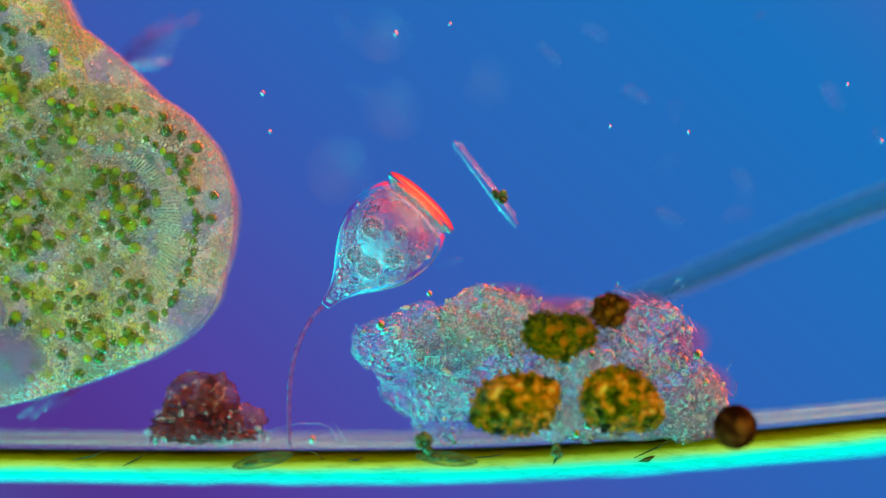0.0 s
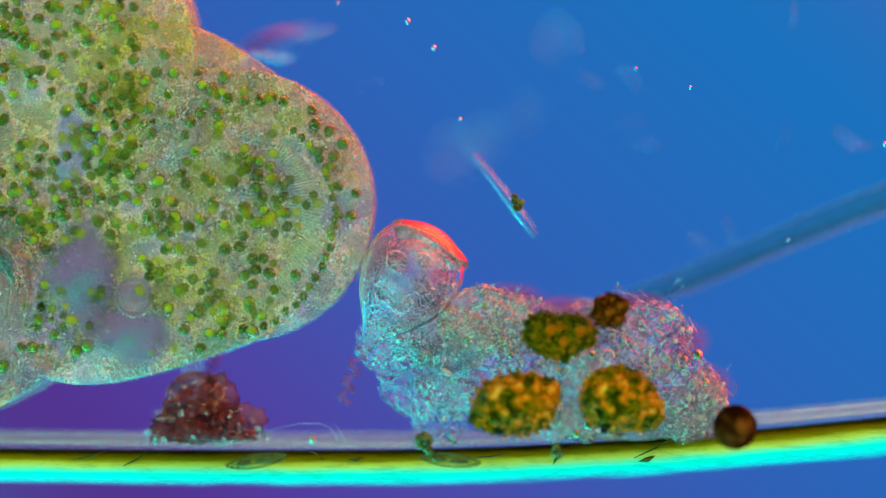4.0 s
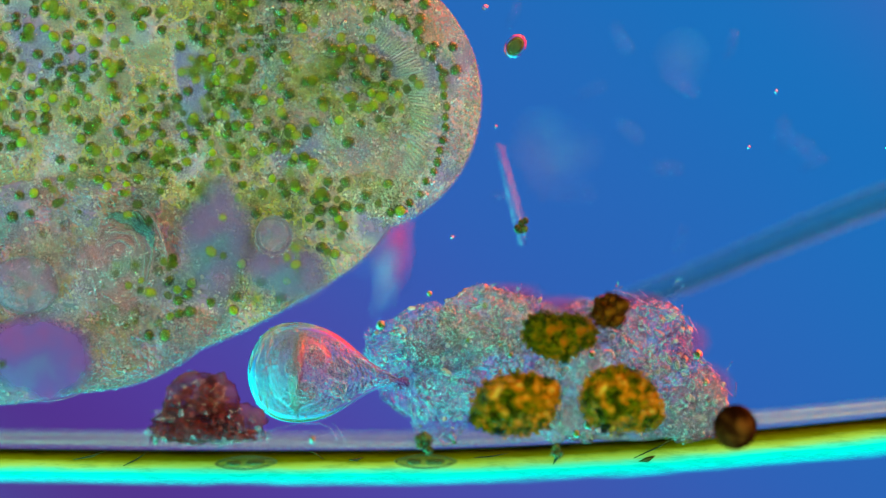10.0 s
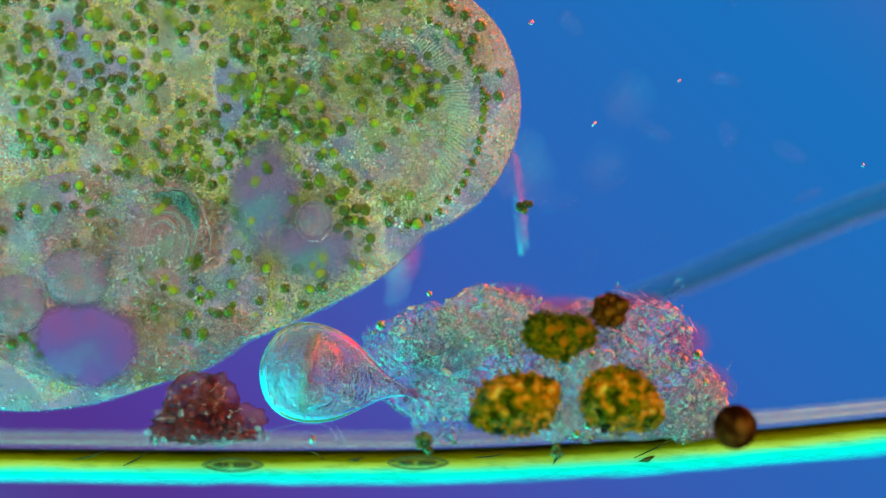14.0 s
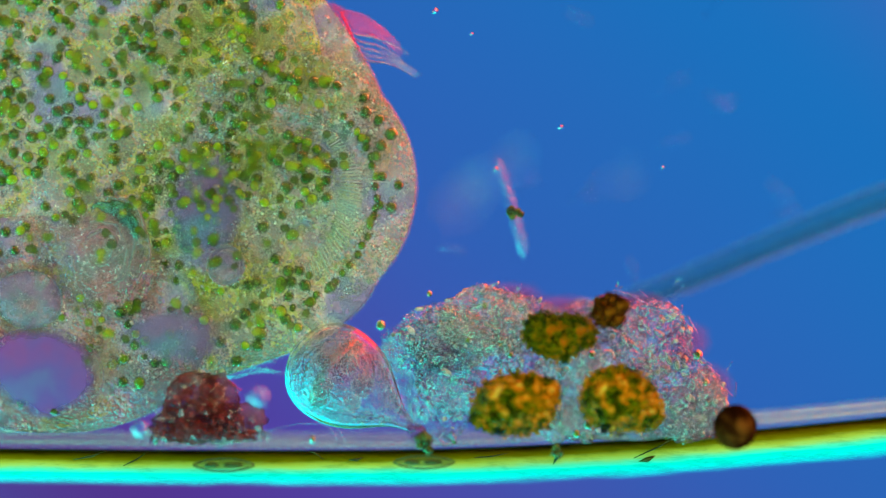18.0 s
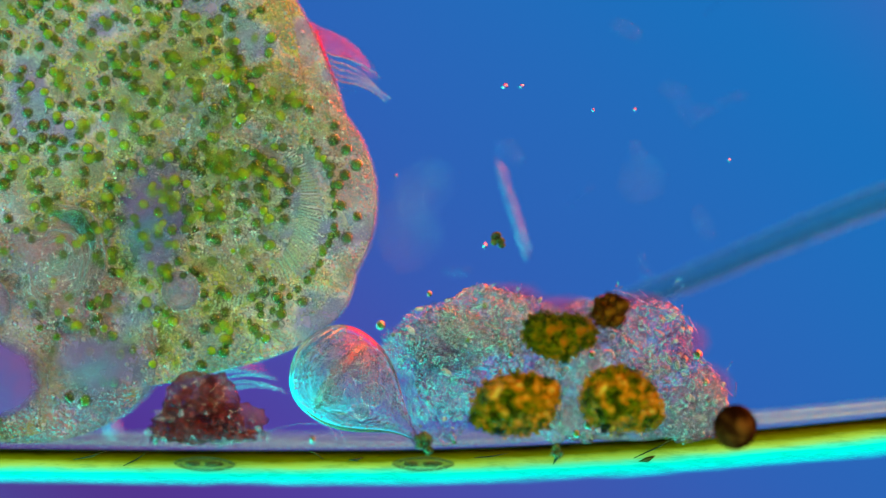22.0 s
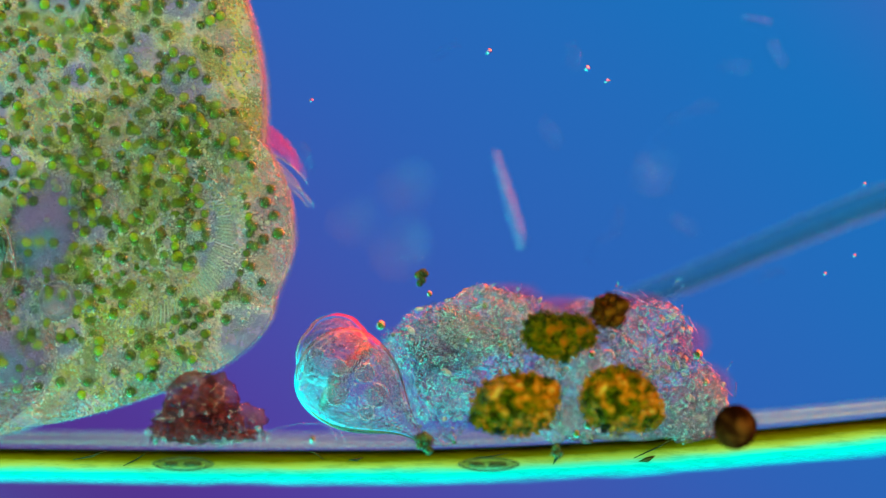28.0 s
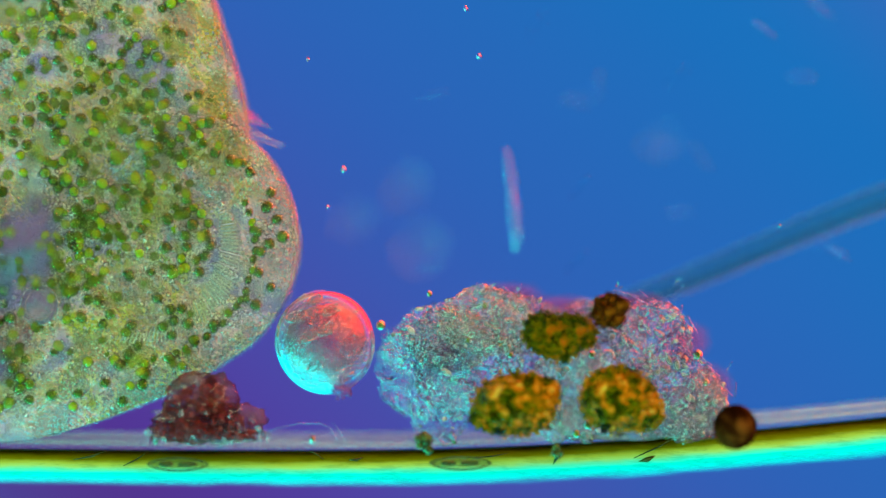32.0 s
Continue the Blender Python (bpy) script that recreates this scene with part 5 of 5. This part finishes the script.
    carry(CHUNKS_TUFT[0], [(t, Matrix.Translation(at(x, y, 0.5 if t < 10 else -0.14)) @ pose(0, 0, 0, 0, a, 0)) for t, x, y, a in (
        (0, 262, 92, -72), (1, 305, 122, -68), (2, 345, 128, -65), (2.8, 405, 105, -60), (3.5, 458, 95, -55), (5.5, 565, 12, -45), (6, 590, -10, -40), (7, 632, -60, -30), (9, 690, -100, -15), (13, 800, -120, -15),
        (16.5, 655, -45, -12), (17, 640, 0, -12), (17.5, 647, 40, -5), (18, 648, 72, 0), (19, 644, 115, 0), (20, 632, 158, 2), (21, 618, 130, 3), (22, 600, 108, 4), (23, 592, 145, 5), (24, 578, 178, 8),
        (25.5, 560, 215, 12), (27.5, 488, 272, 16), (28, 480, 280, 16), (29, 448, 292, 8), (30, 420, 296, 4), (31, 408, 205, -20), (32, 400, 215, -10))])
    carry(CHUNKS_TUFT[1], [(t, Matrix.Translation(at(x, y, 0.08 if t < 7 else 0.9 if t < 16 else -0.1)) @ pose(0, 0, 0, 0, a, 0)) for t, x, y, a in (
        (0, 95, 672, 100), (1, 160, 676, 95), (2, 240, 672, 90), (3, 285, 655, 88), (3.5, 310, 648, 86), (5.5, 435, 598, 85), (6, 462, 582, 84), (9, 640, 480, 72), (12, 715, 462, 62), (13, 715, 455, 62), (14.5, 672, 470, 62),
        (16.5, 498, 560, 55), (17, 475, 590, 35), (17.5, 430, 628, 5), (18, 410, 655, -28), (19, 412, 668, -22), (20, 412, 668, -20), (22, 412, 674, -20),
        (23, 380, 650, -20), (24, 320, 650, -10), (27.5, 200, 600, -20), (32, 120, 580, -20))])
    for ob, rows in ((VESICLE_A, [(0, 300, 420, 0.6), (13, 380, 520, 0.6), (15.5, 425, 660, 0.4), (16.5, 437, 695, 0.1), (17.2, 436, 696, 0.1), (17.6, 440, 700, 0.2), (18.2, 474, 707, 0.6), (19, 560, 715, 1.0), (32, 720, 690, 1.6)]),
                     (VESICLE_B, [(0, -80, 745, 0.1), (15.7, -80, 750, 0.1), (16.5, 205, 757, 0.1), (16.8, 234, 755, 0.1), (17.6, 244, 756, 0.1), (18, 248, 760, 0.1), (20, 243, 762, 0.2), (21.5, 230, 762, 0.4), (25, -80, 760, 0.5), (32, -120, 760, 0.5)])):
        carry(ob, [(t, Matrix.Translation(at(x, y, d))) for t, x, y, d in rows])
    # the loose edge of the debris yields to the bell beside it
    for (ob, x, y, d), share in zip(LOOSE, (1.0, 0.45)):
        carry(ob, [(t, Matrix.Translation(at(x + push * share, y + 0.1 * push * share, d))) for t, push in ((0, 0), (3.5, 0), (5.5, 55), (6, 62), (7, 45), (9, 26), (12, 18), (14.5, 20), (16.5, 45), (18, 52), (32, 52))])
    # bell: middle, turn in the field, tilt out of the field
    bell = [
        (0, 672, 437, 43, 0), (1, 672, 438, 43, 0), (2, 674, 438, 43, 0), (2.5, 688, 440, 43, 0), (3, 710, 450, 43, 0), (3.5, 732, 465, 44, 0),
        (4.3, 690, 540, 20, 20), (5.5, 610, 620, -10, 15), (6, 590, 645, -44, 12), (6.5, 585, 665, -60, 5), (7, 585, 668, -76, 0), (7.5, 560, 663, -70, 55), (8, 550, 667, -60, 65),
        (8.5, 553, 663, -55, 45), (9, 560, 663, -72, 15), (10, 562, 662, -86, 0), (11, 565, 662, -85, 0), (12, 567, 663, -82, 0), (13, 575, 664, -80, 0), (14.5, 583, 667, -79, 8),
        (15.5, 570, 655, -75, 40), (16.5, 557, 648, -60, 68), (17, 585, 663, -60, 40), (17.5, 605, 665, -66, 25), (18, 622, 682, -56, 18), (19, 630, 686, -54, 10), (21, 629, 688, -53, 8),
        (23, 629, 687, -52, 6), (25, 633, 688, -52, 6), (27.5, 638, 690, -52, 8), (29, 638, 689, -52, 8), (30, 638, 689, -52, 8), (31, 634, 684, -50, 14), (31.15, 592, 657, -40, 58),
        (31.4, 574, 640, -30, 65), (31.7, 572, 631, -25, 65), (32, 580, 622, -20, 62),
    ]
    bell_rows = [(t, Matrix.Translation(at(x, y, -0.33)) @ pose(0, 0, 0, 0, a, 0) @ pose(0, 0, 0, -k, 0, 0)) for t, x, y, a, k in bell]
    carry(BELL_BODY, bell_rows)
    lift = [(0, 102), (3.5, 102), (4.3, 75), (5.5, 30), (32, 30)]
    carry(BELL_LIP, [(t, m @ pose(0, 0, np.interp(t, [q[0] for q in lift], [q[1] for q in lift]) * U)) for t, m in bell_rows])
    out = [(0, 30), (22, 30), (23, 40), (24, 55), (25.5, 72), (27.5, 80), (30, 80), (31, 74), (31.2, 30), (32, 30)]
    side = [(0, 0), (22, 0), (24, 8), (25.5, 16), (27.5, 22), (31, 20), (31.2, 0), (32, 0)]
    stops = sorted({t for t, m in bell_rows} | {t for t, q in out})
    peri_rows = []
    for t in stops:
        row = [np.interp(t, [r[0] for r in bell], [r[c] for r in bell]) for c in (1, 2, 3, 4)]
        m = Matrix.Translation(at(row[0], row[1], -0.33)) @ pose(0, 0, 0, 0, row[2], 0) @ pose(0, 0, 0, -row[3], 0, 0)
        z, x = np.interp(t, [q[0] for q in out], [q[1] for q in out]), np.interp(t, [q[0] for q in side], [q[1] for q in side])
        peri_rows.append((t, m @ pose(x * U, 0, z * U)))
    carry(BELL_PERI, peri_rows)

    def stalk_point(t, tip, f):
        if t < 4:
            return tip.lerp(at(512, 787, -0.2), f) + Vector((-30 * U * math.sin(math.pi * f ** 0.7), 0, 0))
        return tip.lerp(tip + Vector((6 * U, 0.2, -12 * U)), f) + Vector((3 * U * math.sin(f * 20), 3 * U * math.cos(f * 20), 0))
    for k, seg in enumerate(STALK_SEGS):
        rows = []
        for t, m in bell_rows:
            tip = m @ Vector((0, 0, -138 * U))
            p, d = stalk_point(t, tip, (k + 0.5) / 10), stalk_point(t, tip, k / 10) - stalk_point(t, tip, (k + 1) / 10)
            rows.append((t, Matrix.Translation(p) @ pose(0, 0, 0, 0, math.degrees(math.atan2(d.x, max(d.z, 0.001))), 0)))
        carry(seg, rows)
    for ob, rows in ((DIATOM_A, [(0, 465, 815, -12), (3.5, 455, 816, -10), (6, 448, 816, -9), (9, 440, 818, -6), (11, 430, 820, 0), (14.5, 410, 823, 0), (19, 393, 823, 0), (21, 380, 823, 0),
                                 (23, 345, 819, 4), (25, 330, 820, 3), (27.5, 325, 821, 0), (32, 315, 822, 0)]),
                     (DIATOM_B, [(0, 790, 812, 6), (6, 798, 815, 6), (9, 768, 816, 0), (11, 745, 818, 0), (14.5, 740, 819, 0), (19, 752, 818, 0), (21, 735, 822, 0), (23, 775, 820, 0),
                                 (25, 815, 818, 0), (27.5, 865, 822, 0), (30, 865, 822, 0), (32, 815, 820, 0)])):
        carry(ob, [(t, Matrix.Translation(at(x, y, -0.55)) @ pose(0, 0, 0, 0, a, 0)) for t, x, y, a in rows])
    carry(LONG_ROD, [(t, Matrix.Translation(at(x, y, 0.7 * d - 0.27)) @ pose(0, 0, 0, 0, a, 0)) for t, x, y, a, d in (
        (0, 858, 325, -37, 0.1), (2, 860, 325, -37, 0.1), (3.5, 885, 340, -38, 0.15), (5.5, 898, 348, -29, 0.3), (7, 905, 325, -12, 0.4), (8, 893, 325, -29, 0.3), (9, 900, 345, -16, 0.3),
        (11, 905, 345, -13, 0.35), (13, 915, 360, -4, 0.4), (14.5, 917, 360, -9, 0.4), (16.5, 908, 370, -22, 0.5), (17.5, 905, 370, -17, 0.5), (19, 903, 358, -15, 0.6), (21, 907, 372, -18, 0.6),
        (25, 902, 362, -17, 0.7), (27.5, 900, 356, -18, 0.8), (30, 902, 350, -8, 0.9), (32, 905, 352, -7, 0.9))])
    carry(CLUMP, [(t, Matrix.Translation(at(x, y, -0.2 if t < 29 else 0.3)) @ pose(0, 0, 0, 0, 9 * t, 0)) for t, x, y in (
        (0, 885, 350), (2, 884, 352), (3.5, 905, 358), (5.5, 925, 369), (7, 925, 374), (8, 932, 390), (9, 926, 397), (11, 920, 402), (13, 924, 378), (14.5, 926, 362), (16.5, 918, 375),
        (17.5, 905, 373), (19, 924, 381), (20, 918, 385), (21, 902, 406), (22, 882, 423), (23, 858, 436), (24, 843, 455), (25, 820, 470), (25.5, 798, 482), (27.5, 750, 493), (28, 748, 490),
        (28.4, 736, 481), (28.8, 742, 440), (29, 741, 415), (29.2, 722, 394), (29.4, 687, 372), (29.6, 594, 372), (29.8, 530, 401), (30, 450, 430), (32, 320, 450))])
    carry(FLAG, [(t, Matrix.Translation(at(x, y, -0.25 if t > 5 else 0.4)) @ pose(0, 0, 0, 0, a, 0)) for t, x, y, a in (
        (0, 60, 400, 0), (3.5, 440, 420, 20), (5.5, 760, 410, 0), (6, 768, 402, 40), (7, 835, 320, 50), (8, 870, 236, 60), (9, 887, 168, 20), (10, 912, 82, 40), (11, 920, 8, 60), (12, 925, -60, 60), (32, 1000, -500, 60))])
    paths = [
        [(0, 700, 60), (3.5, 720, 40), (18, 770, 20), (20, 820, 100), (21, 861, 141), (22, 893, 153), (23, 921, 146), (24, 925, 121), (25, 921, 105), (27.5, 875, 88), (29, 844, 121), (30, 813, 178), (31, 740, 248), (32, 608, 300)],
        [(0, 478, 233), (1, 480, 236), (2, 560, 200), (3.5, 742, 170), (5.5, 960, 445), (7, 965, 455), (8, 948, 462), (9, 842, 468), (10, 800, 420), (11, 785, 388), (12, 880, 250), (13, 922, 15), (14, 960, -40), (32, 1300, -300)],
        [(0, 796, 43), (1, 800, 20), (2, 700, 30), (3.5, 588, 5), (5.5, 672, 20), (7, 728, 42), (8, 834, 10), (9, 860, -40), (20, 1040, 20), (20.5, 1050, 50), (21, 1076, 100), (22, 1123, 194), (23, 1192, 268), (25, 1300, 420), (32, 1700, 500)],
        [(0, 1219, 234), (3.5, 1393, 412), (6, 1398, 448), (8, 1415, 452), (11, 1247, 173), (13, 1150, 150), (14.5, 1220, 142), (16.5, 780, 142), (17.5, 845, 34), (19, 786, 136), (20, 760, 60), (23, 1243, 270), (25, 1400, 300), (28, 1512, 453), (30, 1280, 210), (31, 1340, 298), (32, 1380, 400)],
        [(0, 1560, 250), (10, 1570, 260), (14.5, 1033, 218), (16.5, 1125, 238), (19, 920, 208), (25, 940, 126), (28, 1074, 144), (29, 909, 178), (30, 925, 197), (31, 929, 155), (31.5, 828, 65), (32, 824, 15)],
        [(0, 1080, 224), (7, 1216, 90), (14.5, 1530, 296), (21, 760, 298), (25, 650, 380), (27.5, 560, 180), (28, 551, 178), (29, 590, 90), (30, 687, 111), (31, 640, 245), (32, 545, 105)],
        [(0, 465, 165), (3.5, 700, 105), (5.5, 905, 30), (7, 880, 16), (8, 834, 12), (14.5, 942, 48), (17.5, 884, 262), (23, 858, 438), (27.5, 1045, 115), (30, 978, 204), (31, 960, 225), (32, 848, 100)],
        [(0, 1500, 150), (16.5, 720, 482), (17, 760, 520), (23, 1342, 265), (27.5, 1475, 452), (28, 1530, 326), (30, 1018, 266), (32, 580, 366)],
    ]
    for ob, rows in zip(SPECKS, paths):
        rows = rows if rows[-1][0] == 32 else rows + [(32, *rows[-1][1:])]
        carry(ob, [(t, Matrix.Translation(at(x, y, -0.28)) @ pose(0, 0, 0, 0, (t * 25) % 80, 0)) for t, x, y in rows])
    for ob, rows in zip(FLOCS, (((0, 700, 195), (10, 980, 300), (25, 725, 330), (32, 720, 330)), ((0, 600, 300), (10, 960, 250), (25, 700, 440), (32, 745, 440)),
                                ((0, 682, 62), (10, 1210, 100), (25, 640, 390), (32, 625, 390)), ((0, 865, 145), (10, 1025, 265), (25, 1150, 320), (32, 1170, 250)))):
        carry(ob, [(t, Matrix.Translation(at(x, y, 2.2)) @ pose(0, 0, 0, 0, t * 2, 0)) for t, x, y in rows])
    rg = random.Random(31)
    for ob in RODS:
        x, y, a, d = rg.uniform(600, 1568), rg.uniform(-20, 560), rg.uniform(-80, 80), rg.uniform(0.0, 0.9)
        rows = []
        for k in range(9):
            rows.append((k * 4.0, Matrix.Translation(at(x, y, d)) @ pose(0, 0, 0, 0, a, 0)))
            x, y, a = x + rg.uniform(-130, 130), y + rg.uniform(-90, 90), a + rg.uniform(-50, 50)
        carry(ob, rows)


motions()
